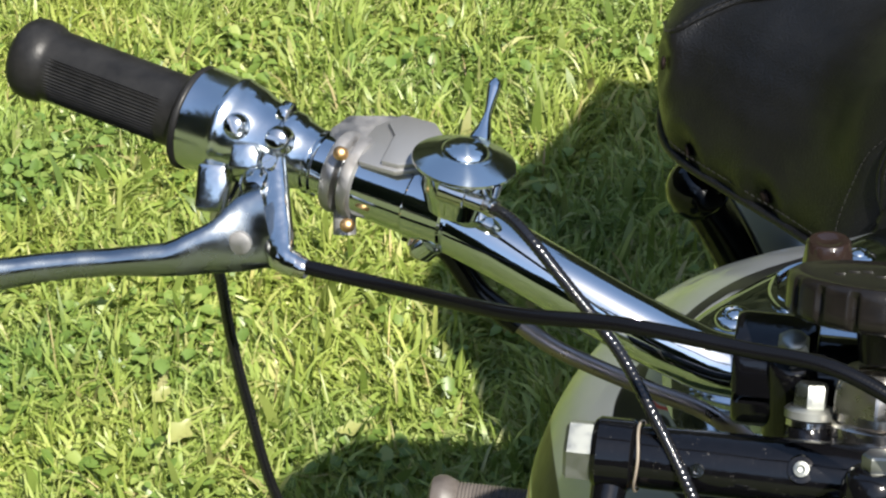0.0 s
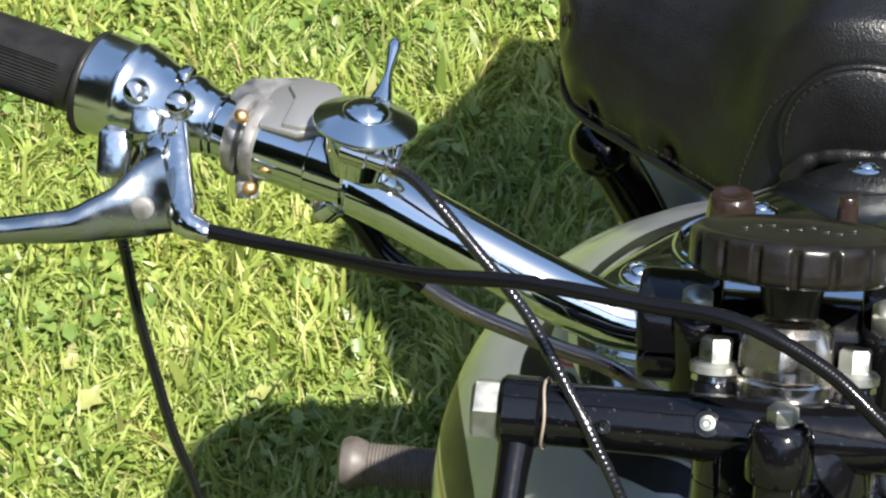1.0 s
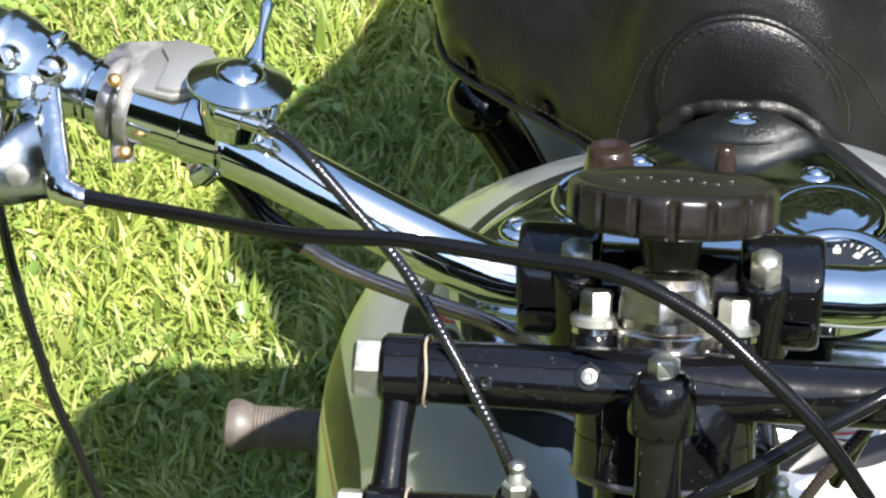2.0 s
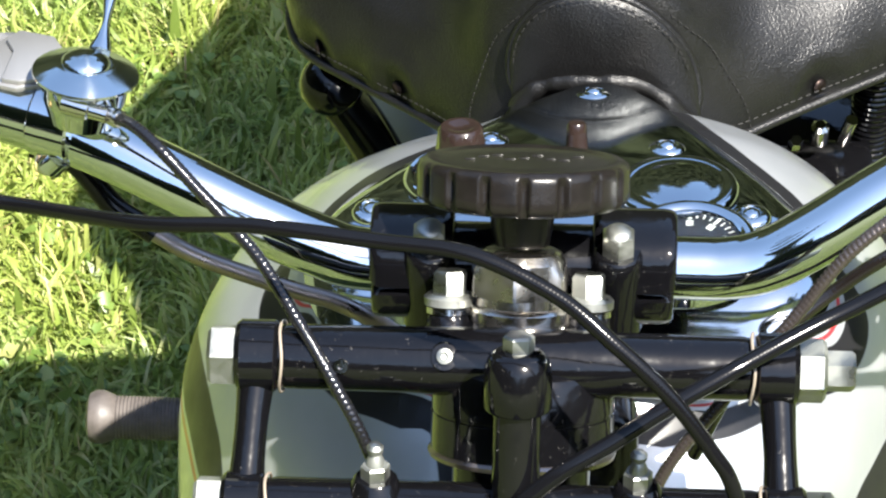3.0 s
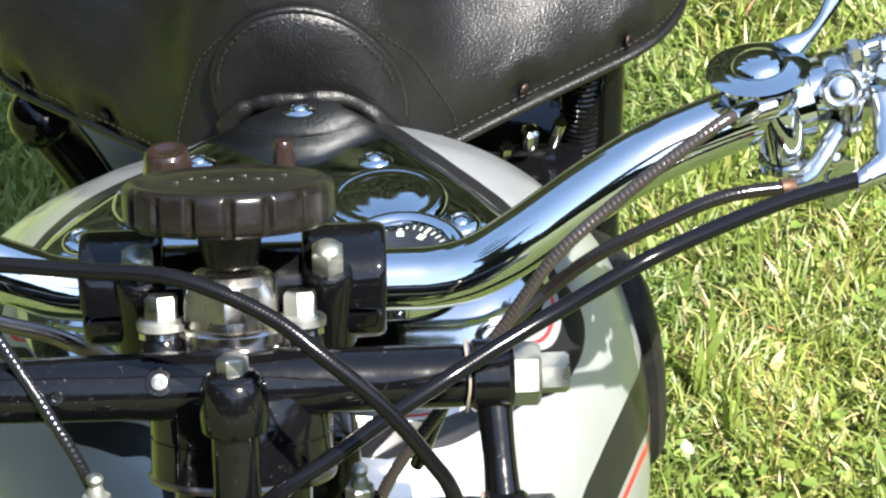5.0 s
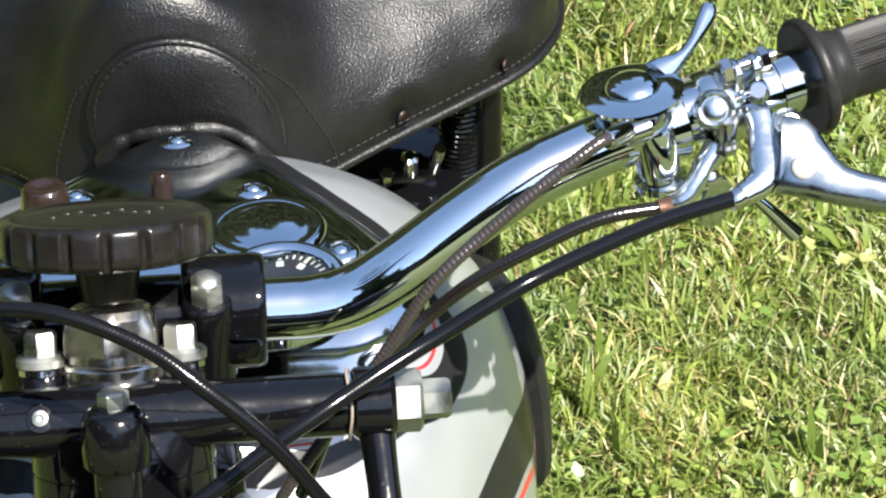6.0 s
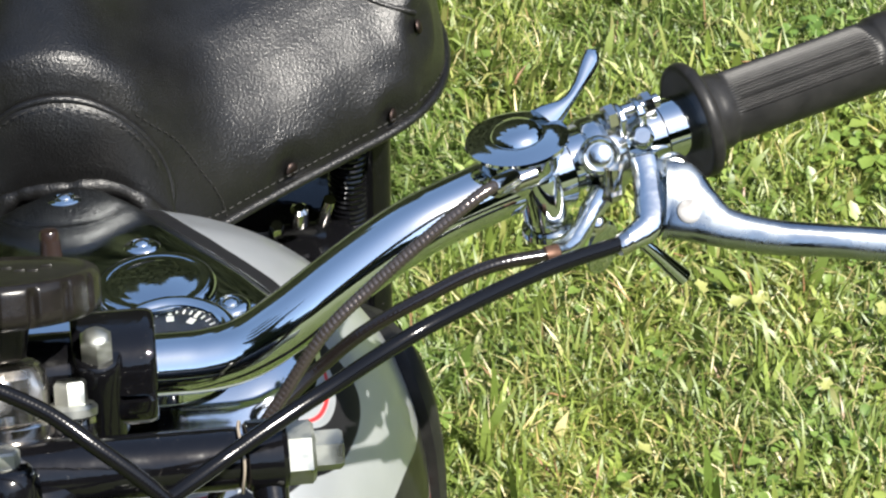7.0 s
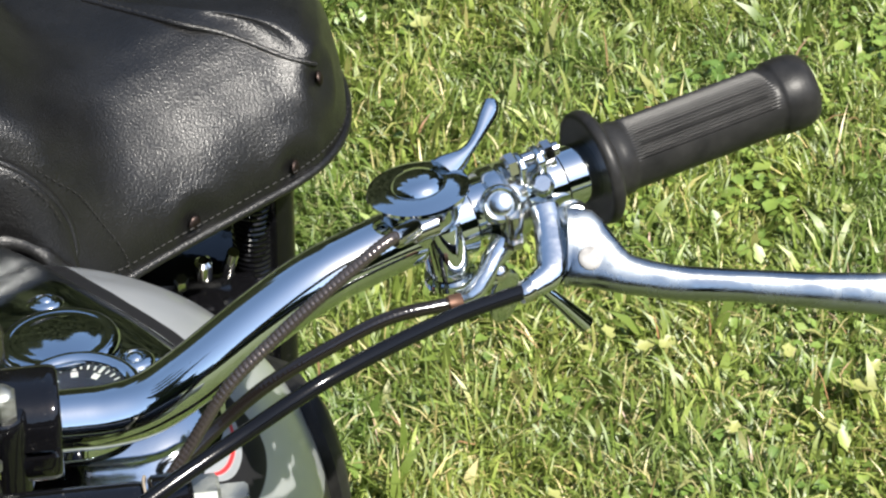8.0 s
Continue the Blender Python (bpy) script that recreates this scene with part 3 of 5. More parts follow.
def grease_nipple(x):
    p = Vector((x, -0.0995, 0.9275))
    up = Vector((0, 0.1, 1)).normalized()
    lug = part("nipple_boss", lathe([(-0.008, 0), (-0.008, 0.0150), (-0.002, 0.0105), (0.004, 0.0085), (0.005, 0.0075), (0.005, 0)], p, up, 32), ENAMEL, bike)
    bm = hexagon(p + up * 0.005, up, 0.0098, 0.0060, 0.2)
    lathe([(0.011, 0.0), (0.011, 0.0036), (0.014, 0.0030), (0.0155, 0.0022), (0.0165, 0.0030), (0.0185, 0.0033), (0.0200, 0.0022), (0.0206, 0.0)], p, up, 24, bm=bm)
    part("grease_nipple", bm, ZINC, lug, "zinc grease nipple")


grease_nipple(-0.0545)
grease_nipple(0.0450)

# fork spring mount in the middle
p = Vector((-0.0012, -0.088, 0.9745))
up = Vector((0, 0.30, 0.954)).normalized()
part("spring_mount", lathe([(-0.150, 0), (-0.150, 0.0092), (-0.013, 0.0092), (-0.0125, 0.0124), (-0.0115, 0.0131), (-0.002, 0.0130), (0.004, 0.0125), (0.0070, 0.0115), (0.0092, 0.0098), (0.0105, 0.0078), (0.0105, 0)], p, up, 40), ENAMEL, bike)
part("mount_bolt", hexagon(p + up * 0.0105, up, 0.0104, 0.0062, 0.15), ZINC, bike)
part("mount_fork", merge(tube([p + Vector((0, 0.006, -0.002)), Vector((-0.0012, -0.066, 0.957))], 0.011, 18, smooth=False)), ENAMEL, bike)
part("spindle_screw", merge(lathe([(-0.005, 0.0), (-0.005, 0.0085), (-0.001, 0.0064), (0.0010, 0.0052), (0.0016, 0.0)], (-0.0296, -0.0688, 0.9672), (0.05, -0.72, 0.69), 24)), ENAMEL, bike)
part("screw_head", merge(lathe([(0, 0), (0, 0.0032), (0.0014, 0.0030), (0.0018, 0.0016), (0.0014, 0.0010), (0.0014, 0.0)], (-0.0295, -0.0702, 0.9686), (0.05, -0.72, 0.69), 20)), ZINC, bike)

part("oil_screw", lathe([(-0.002, 0), (-0.002, 0.0030), (0.0008, 0.0028), (0.0008, 0.0012), (0.0002, 0.0010), (0.0002, 0)], (-0.0689, -0.0716, 0.9638), (0, -0.9, 0.42), 18), CHROME_WORN, bike)

# ---- control cables ----
def cable(points, r, mat, label, wind=None):
    return part("control_cable", tube(points, r, 14, 0.0005 if wind else 0.003, wind=wind), mat, bike, label, 80)


cable([(-0.2384, -0.0070, 0.9945), (-0.1947, -0.02, 0.9975), (-0.1439, -0.06, 1.0205), (-0.0994, -0.075, 1.0318), (-0.053, -0.086, 1.0345), (-0.0189, -0.095, 1.0364), (0.0119, -0.105, 1.0266),
       (0.0324, -0.115, 1.014), (0.053, -0.1217, 0.9961), (0.07, -0.1267, 0.9739), (0.0799, -0.13, 0.9551), (0.093, -0.137, 0.90), (0.10, -0.15, 0.80), (0.09, -0.22, 0.60)], 0.0031, SHEATH_FINE, "black wound-wire front brake cable")
cable([(-0.163, 0.008, 1.0215), (-0.1527, -0.0032, 1.0247), (-0.1421, -0.0144, 1.0229), (-0.1272, -0.024, 1.0113), (-0.1126, -0.032, 0.9985), (-0.1005, -0.0425, 0.9895),
       (-0.0849, -0.0617, 0.9752), (-0.0717, -0.075, 0.9585), (-0.0589, -0.085, 0.9362), (-0.048, -0.09, 0.90), (-0.05, -0.06, 0.82)], 0.0025, SHEATH, "black glossy wound air control cable", (0.0024, 0.00010))
cable([(-0.2794, 0.03, 0.9629), (-0.2776, 0.03, 0.9486), (-0.2762, 0.035, 0.9214), (-0.272, 0.0425, 0.8797), (-0.2628, 0.05, 0.8241), (-0.24, 0.07, 0.74), (-0.17, 0.12, 0.66), (-0.10, 0.2, 0.62)], 0.0024, SHEATH, "black glossy wound throttle cable", (0.0024, 0.00010))
cable([(-0.2000, 0.031, 0.990), (-0.183, 0.03, 0.983), (-0.1684, 0.0267, 0.9644), (-0.1513, 0.0233, 0.9531)], 0.0050, SHEATH_SMOOTH, "black rubber cable sleeve")
cable([(-0.1550, 0.024, 0.9550), (-0.1513, 0.0233, 0.9531), (-0.132, 0.02, 0.9435), (-0.0965, 0.02, 0.9291), (-0.0776, 0.02, 0.9227), (-0.0632, 0.02, 0.9143), (-0.055, 0.03, 0.90)], 0.0036, STEEL_TUBE, "dull brown steel wiring conduit")
cable([(0.1973, 0.0, 1.035), (0.1887, -0.0075, 1.0364), (0.1668, -0.015, 1.0236), (0.143, -0.0225, 1.0068), (0.1233, -0.03, 0.9912), (0.1061, -0.035, 0.9665), (0.0929, -0.04, 0.9483), (0.0753, -0.045, 0.9242), (0.0573, -0.05, 0.8967), (0.045, -0.055, 0.86)], 0.0026, BRAID, "brown braided magneto control cable", (0.0022, 0.00014))
cable([(0.2186, 0.0, 0.9996), (0.1915, -0.004, 0.9984), (0.165, -0.008, 0.9888), (0.1409, -0.01, 0.9757), (0.1212, -0.012, 0.9595), (0.1031, -0.02, 0.9463), (0.085, -0.025, 0.925), (0.07, -0.02, 0.88)], 0.0029, SHEATH_BROWN, "brown wound valve lifter cable", (0.0022, 0.00003))
cable([(0.2472, 0.0010, 1.0017), (0.2088, -0.02, 1.0056), (0.1606, -0.05, 1.006), (0.1211, -0.064, 0.991), (0.0988, -0.075, 0.9844), (0.0769, -0.088, 0.9786), (0.0555, -0.097, 0.9694), (0.0342, -0.104, 0.9566), (0.0107, -0.11, 0.9416), (-0.02, -0.118, 0.91), (-0.05, -0.12, 0.85)], 0.0033, SHEATH_SMOOTH, "smooth black clutch cable")

# ---- hand controls on the bar ----
def control_disc(c, arm_tip, arm_root, wide, axis):
    """A round chrome control: base, domed disc, thumb lever and clamp band."""
    up = Vector((-0.12 * axis.x, 0.10 if axis.x < 0 else 0.05, 1)).normalized()
    c = Vector(c)
    disc = part("control_disc", lathe([(-0.0022, 0.0), (-0.0022, 0.0195), (-0.0010, 0.0210), (0.0000, 0.0208), (0.0018, 0.0172), (0.0036, 0.0122), (0.0043, 0.0104), (0.0042, 0.0098), (0.0052, 0.0095), (0.0066, 0.0080), (0.0080, 0.0048), (0.0084, 0.0)] if axis.x < 0 else [(-0.0026, 0.0), (-0.0026, 0.0200), (-0.0014, 0.0211), (-0.0002, 0.0208), (0.0010, 0.0172), (0.0018, 0.0122), (0.0018, 0.0108), (0.0026, 0.0104), (0.0046, 0.0084), (0.0056, 0.0048), (0.0059, 0.0)], c, up, 96), TURNED if axis.x < 0 else CHROME, bike, "domed chrome control disc")
    part("control_body", lathe([(-0.021, 0.0), (-0.021, 0.0130), (-0.013, 0.0158), (-0.0105, 0.0166), (-0.0035, 0.0172), (-0.0025, 0.0160), (-0.0025, 0.0)], c, up, 48), CHROME, disc)
    a, b = Vector(arm_root), Vector(arm_tip)
    mid = a.lerp(b, 0.5) + Vector((0, -0.004, -0.003))
    line = spline([a, mid, b], 0.002)
    bm = bmesh.new()
    loops = []
    side = (b - a).cross(Vector((0, -0.8, 0.6))).normalized()
    for i, q in enumerate(line):
        s = i / (len(line) - 1)
        w = 0.0064 - 0.0040 * smoothstep(0, 0.42, s) + 0.0014 * smoothstep(0.5, 0.9, s)
        th = 0.0032 - 0.0010 * s
        w *= wide
        if i == len(line) - 1:
            w, th = w * 0.45, th * 0.5
        t = (line[min(i + 1, len(line) - 1)] - line[max(0, i - 1)]).normalized()
        n = side.cross(t)
        loops.append([q + w * math.cos(k) * side + th * math.sin(k) * n for k in (2 * math.pi * j / 18 for j in range(18))])
    rings(bm, loops)
    part("thumb_lever", bm, CHROME, disc)
    return disc


control_disc((-0.1742, 0.0210, 1.0330), (-0.1672, 0.0560, 1.0500), (-0.1700, 0.0315, 1.0360), 0.72, AXIS_L)
control_disc((0.2085, 0.0335, 1.0335), (0.2460, 0.0690, 1.0490), (0.2205, 0.0422, 1.0352), 1.0, AXIS_R)


def clamp_band(p, axis, width, r, name="clamp_band", mat=None, parent=None):
    h = width / 2
    return part(name, lathe([(-h, TUBE), (-h, r - 0.001), (-h + 0.001, r), (h - 0.001, r), (h, r - 0.001), (h, TUBE)], p, axis, 44), mat or CHROME, parent or bike)


# right-hand side: alloy switch box, bands, chrome sleeve
clamp_band(on_left(-0.2020), AXIS_L, 0.034, 0.0152, "chrome_sleeve")
for x in (-0.2195, -0.2270):
    part("alloy_band", lathe([(-0.0032, TUBE), (-0.0032, 0.0152), (-0.0022, 0.0168), (0.0, 0.0174), (0.0022, 0.0168), (0.0032, 0.0152), (0.0032, TUBE)], on_left(x), AXIS_L, 48), ALLOY, bike)
bm = tube([on_left(-0.225) + Vector((0, -0.008, -0.012)), on_left(-0.225) + Vector((0.001, -0.013, -0.021))], 0.0048, 14, smooth=False)
part("band_lug", bm, ALLOY, bike)
box = part("dip_switch_box", prism([(-0.2346, 0.049), (-0.2290, 0.033), (-0.2169, 0.0265), (-0.2019, 0.0225), (-0.1920, 0.0250), (-0.1835, 0.044), (-0.1900, 0.056), (-0.2100, 0.063), (-0.2290, 0.060)], (0, 0.001, 1.0050), (0, 0, 1), 0.0185, hint=(0, 1, 0), bevel=0.0020, segments=3), ALLOY, bike, "dull grey cast alloy switch box")
part("box_lid", prism([(-0.2180, 0.0255), (-0.2025, 0.0205), (-0.1915, 0.0240), (-0.1840, 0.044), (-0.1910, 0.056), (-0.2075, 0.061), (-0.2160, 0.052), (-0.2190, 0.038)], (0, 0.000, 1.0225), (0, 0, 1), 0.0024, hint=(0, 1, 0), bevel=0.0006, segments=2), ALLOY_FLAT, box)
part("lid_plate", prism([(-0.2085, 0.0240), (-0.2010, 0.0222), (-0.1925, 0.0250), (-0.1855, 0.044), (-0.1915, 0.0548), (-0.2060, 0.0590), (-0.2105, 0.0520), (-0.2065, 0.0440)], (0, 0.000, 1.0246), (0, 0, 1), 0.0026, hint=(0, 1, 0), bevel=0.0007, segments=2), ALLOY_FLAT, box)
FACE = Vector((0, -0.80, 0.60))


def screw(p, n, r, h, mat, parent, name="screw", label="", slot=True):
    """A round-headed screw."""
    bm = lathe([(-0.002, 0), (-0.002, r), (h * 0.4, r), (h * 0.8, r * 0.75), (h, r * 0.3), (h, 0)], p, n, 20)
    return part(name, bm, mat, parent, label)


for q in ((-0.2249, 0.0240, 1.0287), (-0.2207, 0.0140, 1.0010)):
    screw(q, FACE, 0.0029, 0.0026, BRASS, bike, "brass_screw", "brass screw head")


def lever_set(ball, bracket, ferrule, pivot, blade, root, outer, thick, square):
    """A lever bracket with its pivot screw, cable ferrule and blade; blade rows: place and half depth."""
    face = root.normalized()

    def flat(rows, thick, name, parent, label="", shift=0.0, outer=None, mat=None, square=0.65):
        line = spline([q[:3] for q in rows], 0.003)
        bm = bmesh.new()
        loops = []
        span = [0.0]
        for p, q in zip(rows, rows[1:]):
            span.append(span[-1] + (Vector(q[:3]) - Vector(p[:3])).length)
        run = 0.0
        for i, q in enumerate(line):
            run += (q - line[i - 1]).length if i else 0
            w = interp(run, span, [r[3] for r in rows])
            up = face.lerp(outer or face, smoothstep(0.06, 0.30, run / span[-1])).normalized()
            t = (line[min(i + 1, len(line) - 1)] - line[max(0, i - 1)]).normalized()
            fwd = (up - t * up.dot(t)).normalized()
            n = t.cross(fwd)
            loops.append([q + face * shift + w * math.copysign(abs(math.cos(k)) ** square, math.cos(k)) * n + thick * math.copysign(abs(math.sin(k)) ** 0.9, math.sin(k)) * fwd
                          for k in (2 * math.pi * j / 32 for j in range(32))])
        rings(bm, loops)
        return part(name, bm, mat or CHROME, parent, label)

    br = flat(bracket, 0.0048, "lever_bracket", bike, "chrome lever bracket", mat=CHROME_CAST, square=0.8)
    lug = lathe([(0, 0.0), (0, 0.0072), (0.004, 0.0070), (0.0055, 0.0060), (0.0080, 0.0055), (0.0100, 0.0038), (0.0104, 0)], Vector(ball) - face * 0.002, face, 28)
    part("bracket_screw", lug, CHROME_CAST, br)
    d = (Vector(ferrule) - Vector(bracket[-2][:3])).normalized()
    part("cable_ferrule", lathe([(-0.007, 0), (-0.007, 0.0050), (0.003, 0.0046), (0.005, 0.0042), (0.006, 0.0036), (0.006, 0)], ferrule, d, 24), CHROME_WORN, br)
    flat([(*q[:3], q[3] * 1.06) for q in blade], thick, "lever_blade", br, "scratched chrome lever blade", 0.003, outer, SCRATCHED, square=square)
    part("pivot_screw", lathe([(-0.001, 0), (-0.001, 0.0050), (0.0010, 0.0048), (0.0015, 0.0036), (0.0016, 0)], Vector(pivot) + face * 0.0082, face, 28), ALLOY, br)
    return br


lever_set((-0.2590, 0.0213, 1.0117), [(-0.2545, 0.0300, 1.0170, 0.0060), (-0.2503, 0.0150, 1.0079, 0.0064), (-0.2472, 0.0037, 1.0010, 0.0068), (-0.2436, -0.0050, 0.9957, 0.0060), (-0.2369, -0.0071, 0.9944, 0.0048)],
          (-0.2379, -0.0069, 0.9945), (-0.2604, 0.0016, 0.9997),
          [(-0.2506, 0.0064, 1.0026, 0.0162), (-0.2557, 0.0048, 1.0016, 0.0154), (-0.2619, 0.0011, 0.9994, 0.0131), (-0.2682, -0.0021, 0.9975, 0.0108), (-0.2780, -0.0053, 0.9955, 0.0088), (-0.2888, -0.0088, 0.9934, 0.0067),
           (-0.3115, -0.0119, 0.9915, 0.0053), (-0.3340, -0.0155, 0.9893, 0.0054), (-0.3563, -0.0206, 0.9862, 0.0062), (-0.3740, -0.0245, 0.9838, 0.0065)], Vector((0, -0.965, 0.26)), Vector((0, -0.99, 0.12)), 0.0050, 0.80)
lever_set((0.2709, 0.0264, 1.0172), [(0.2598, 0.0310, 1.0200, 0.0060), (0.2604, 0.0215, 1.0142, 0.0066), (0.2601, 0.0121, 1.0085, 0.0072), (0.2574, 0.0060, 1.0048, 0.0062), (0.2490, 0.0016, 1.0021, 0.0048)],
          (0.2490, 0.0016, 1.0021), (0.2733, 0.0098, 1.0071),
          [(0.2653, 0.0150, 1.0103, 0.0152), (0.2697, 0.0142, 1.0098, 0.0157), (0.2748, 0.0106, 1.0076, 0.0130), (0.2800, 0.0073, 1.0056, 0.0103), (0.2862, 0.0035, 1.0033, 0.0078), (0.2971, 0.0005, 1.0014, 0.0069),
           (0.3081, -0.0020, 0.9999, 0.0067), (0.3307, -0.0049, 0.9981, 0.0063), (0.3646, -0.0099, 0.9951, 0.0069), (0.3914, -0.0138, 0.9927, 0.0082), (0.4046, -0.0167, 0.9910, 0.0080)], Vector((0, -0.76, 0.65)), Vector((0, -0.86, 0.51)), 0.0058, 0.80)
clamp_band(on_left(-0.2560), AXIS_L, 0.010, 0.0172, "lever_clamp")
clamp_band(on_right(0.2640), AXIS_R, 0.010, 0.0152, "lever_clamp")

# clamp under the round control, with its lower tab and screw
def control_clamp(c, axis, tab):
    band_ = clamp_band(c, axis, 0.018, 0.0162, "control_band")
    part("band_tab", tube([Vector(c) + Vector((0, -0.010, -0.010)), tab], 0.0062, 16, smooth=False), CHROME, band_)
    part("tab_screw", lathe([(-0.003, 0), (-0.003, 0.0062), (0, 0.0062), (0.0004, 0.0046), (0.0030, 0.0042), (0.0042, 0.0030), (0.0044, 0)], tab, Vector(tab) - Vector(c), 22), CHROME_WORN, band_)


band_r = clamp_band(on_right(0.2190), AXIS_R, 0.020, 0.0160, "control_band")
part("control_barrel", lathe([(-0.006, 0), (-0.006, 0.0082), (0.0, 0.0092), (0.014, 0.0092), (0.0150, 0.0084), (0.0185, 0.0084), (0.0190, 0.0106), (0.0215, 0.0108), (0.0225, 0.0098), (0.0225, 0.0060), (0.0260, 0.0052), (0.0262, 0)], (0.2172, 0.0255, 1.0150), (0.0035, 0, -0.0213), 48), CHROME, band_r)
control_clamp(on_left(-0.1865), AXIS_L, (-0.1910, 0.0160, 0.9915))
# cable stops at the round controls
for p_, q_ in (((0.1955, 0.0090, 1.0262), (0.2150, 0.0160, 1.0285)), ((-0.1640, 0.0040, 1.0248), (-0.1880, 0.0090, 1.0295))):
    p_, q_ = Vector(p_), Vector(q_)
    part("cable_stop", lathe([(0, 0), (0, 0.0036), (0.007, 0.0036), (0.0075, 0.0046), (0.018, 0.0050), (0.018, 0)], p_, q_ - p_, 20), CHROME_WORN, bike)

# split clamp with screws, and the small trigger lever below it
lift = part("lifter_clamp", lathe([(-0.0075, TUBE), (-0.0075, 0.0150), (-0.006, 0.0162), (-0.001, 0.0164), (0.0, 0.0152), (0.001, 0.0164), (0.006, 0.0162), (0.0075, 0.0150), (0.0075, TUBE)], on_right(0.2440), AXIS_R, 44), CHROME_CAST, bike)


def slotted(p, n, r, h, turn):
    """A flat cheese head, halved by its slot."""
    s, u, d = basis(n)
    c, k = s * math.cos(turn) + u * math.sin(turn), u * math.cos(turn) - s * math.sin(turn)
    bm = lathe([(-0.003, 0), (-0.003, r * 1.02), (h * 0.45, r), (h * 0.45, 0)], p, n, 24)
    for side in (-1, 1):
        arc = [(side * r * math.cos(a), r * math.sin(a)) for a in np.linspace(-1.36, 1.36, 11)]
        for z0, z1, f in ((h * 0.4, h * 0.9, 1.0), (h * 0.9, h * 1.05, 0.86)):
            lo = [bm.verts.new(Vector(p) + c * x + k * y + d * z0) for x, y in arc]
            hi = [bm.verts.new(Vector(p) + c * (x if abs(x) < r * 0.3 else x * f) + k * y * f + d * z1) for x, y in arc]
            for i in range(11):
                j = (i + 1) % 11
                bm.faces.new((lo[i], lo[j], hi[j], hi[i]))
            bm.faces.new(hi)
    bmesh.ops.recalc_face_normals(bm, faces=bm.faces)
    return bm


FRONT_R = Vector((-0.12, -0.80, 0.58)).normalized()
part("pinch_boss", lathe([(-0.012, 0), (-0.012, 0.0086), (-0.003, 0.0082), (-0.001, 0.0074), (0.0, 0.0064), (-0.0006, 0.0050), (0.0004, 0.0046), (0.0010, 0.0034), (0.0012, 0)], (0.2405, 0.0240, 1.0285), FRONT_R, 40), CHROME_CAST, lift)
part("pinch_stud", merge(lathe([(-0.002, 0), (-0.002, 0.0042), (0.006, 0.0042), (0.0066, 0.0028), (0.0135, 0.0026), (0.0140, 0)], (0.2455, 0.0225, 1.0225), (0.02, 0, -1), 24), hexagon((0.2458, 0.0225, 1.0118), (0.02, 0, -1), 0.0076, 0.0032, 0.2)), CHROME_WORN, lift)
for p_, r_, t_ in (((0.2475, 0.0300, 1.0085), 0.0036, 1.2), ((0.2590, 0.0320, 1.0310), 0.0036, 2.0)):
    part("clamp_boss", lathe([(0, 0), (0, r_ * 1.6), (0.006, r_ * 1.4), (0.0085, r_ * 1.02), (0.0085, 0)], Vector(p_) - FRONT_R * 0.010, FRONT_R, 24), CHROME_CAST, lift)
    part("clamp_screw", slotted(p_, FRONT_R, r_, 0.0028, t_), CHROME_WORN, lift)
# split ears standing up from the clamp, with their bolt
for x_, w_ in ((0.2505, 0.0032), (0.2580, 0.0036)):
    c_ = on_right(x_) + Vector((-0.001, -0.005, 0.0150))
    part("clamp_ear", prism([(-0.0065, -0.003), (0.0065, -0.003), (0.0060, 0.0045), (0.0030, 0.0078), (-0.0030, 0.0078), (-0.0060, 0.0045)], c_, AXIS_R, w_, hint=(0, 0, 1), bevel=0.0010), CHROME_CAST, lift)
c_ = on_right(0.2455) + Vector((-0.001, -0.005, 0.0195))
part("ear_bolt", merge(lathe([(0, 0), (0, 0.0030), (0.024, 0.0030), (0.024, 0)], c_, AXIS_R, 16), hexagon(c_ + AXIS_R * 0.0005, AXIS_R, 0.0092, 0.0042, 0.3), hexagon(c_ + AXIS_R * 0.0172, AXIS_R, 0.0086, 0.0040, 0.1)), CHROME_WORN, lift)
part("lifter_bracket", tube([(0.2191, 0.0040, 0.9970), (0.2235, 0.0070, 0.9960), (0.2280, 0.0105, 0.9964), (0.2338, 0.0180, 0.9990), (0.2385, 0.0240, 1.0030), (0.2431, 0.0280, 1.0075)], lambda k: 0.0046 - 0.0010 * math.sin(math.pi * k) + 0.0012 * k, 18), CHROME_CAST, lift)
part("bracket_web", prism([(-0.004, -0.008), (0.0045, -0.007), (0.0055, 0.006), (0.001, 0.010), (-0.004, 0.004)], (0.2365, 0.0240, 0.9990), (0.1, -0.9, 0.45), 0.0040, bevel=0.0012), CHROME_CAST, lift)
part("lifter_ferrule", lathe([(-0.002, 0), (-0.002, 0.0036), (0.0034, 0.0036), (0.0040, 0.0030), (0.0040, 0)], (0.2186, 0.0, 0.9996), (-1, -0.15, -0.045), 24), COPPER, lift, "brown copper ferrule")
part("lifter_trigger", prism([(0.0064 * math.cos(a) + 0.0012 * math.sin(a), 0.0150 * math.sin(a)) for a in np.linspace(0, 2 * math.pi, 20, endpoint=False)], (0.2440, 0.0320, 0.9790), (0.05, -0.97, -0.20), 0.0030, bevel=0.0009), CHROME, lift, "thin chrome trigger plate")
part("trigger_tail", tube([(0.2620, 0.0350, 0.9760), (0.2679, 0.0350, 0.9699), (0.2740, 0.0350, 0.9630), (0.2795, 0.0350, 0.9569)], lambda k: 0.0024 + 0.0016 * k, 14), CHROME, lift)
screw((0.2392, 0.0190, 0.9990), FACE, 0.0040, 0.0030, CHROME_WORN, lift, "trigger_screw")

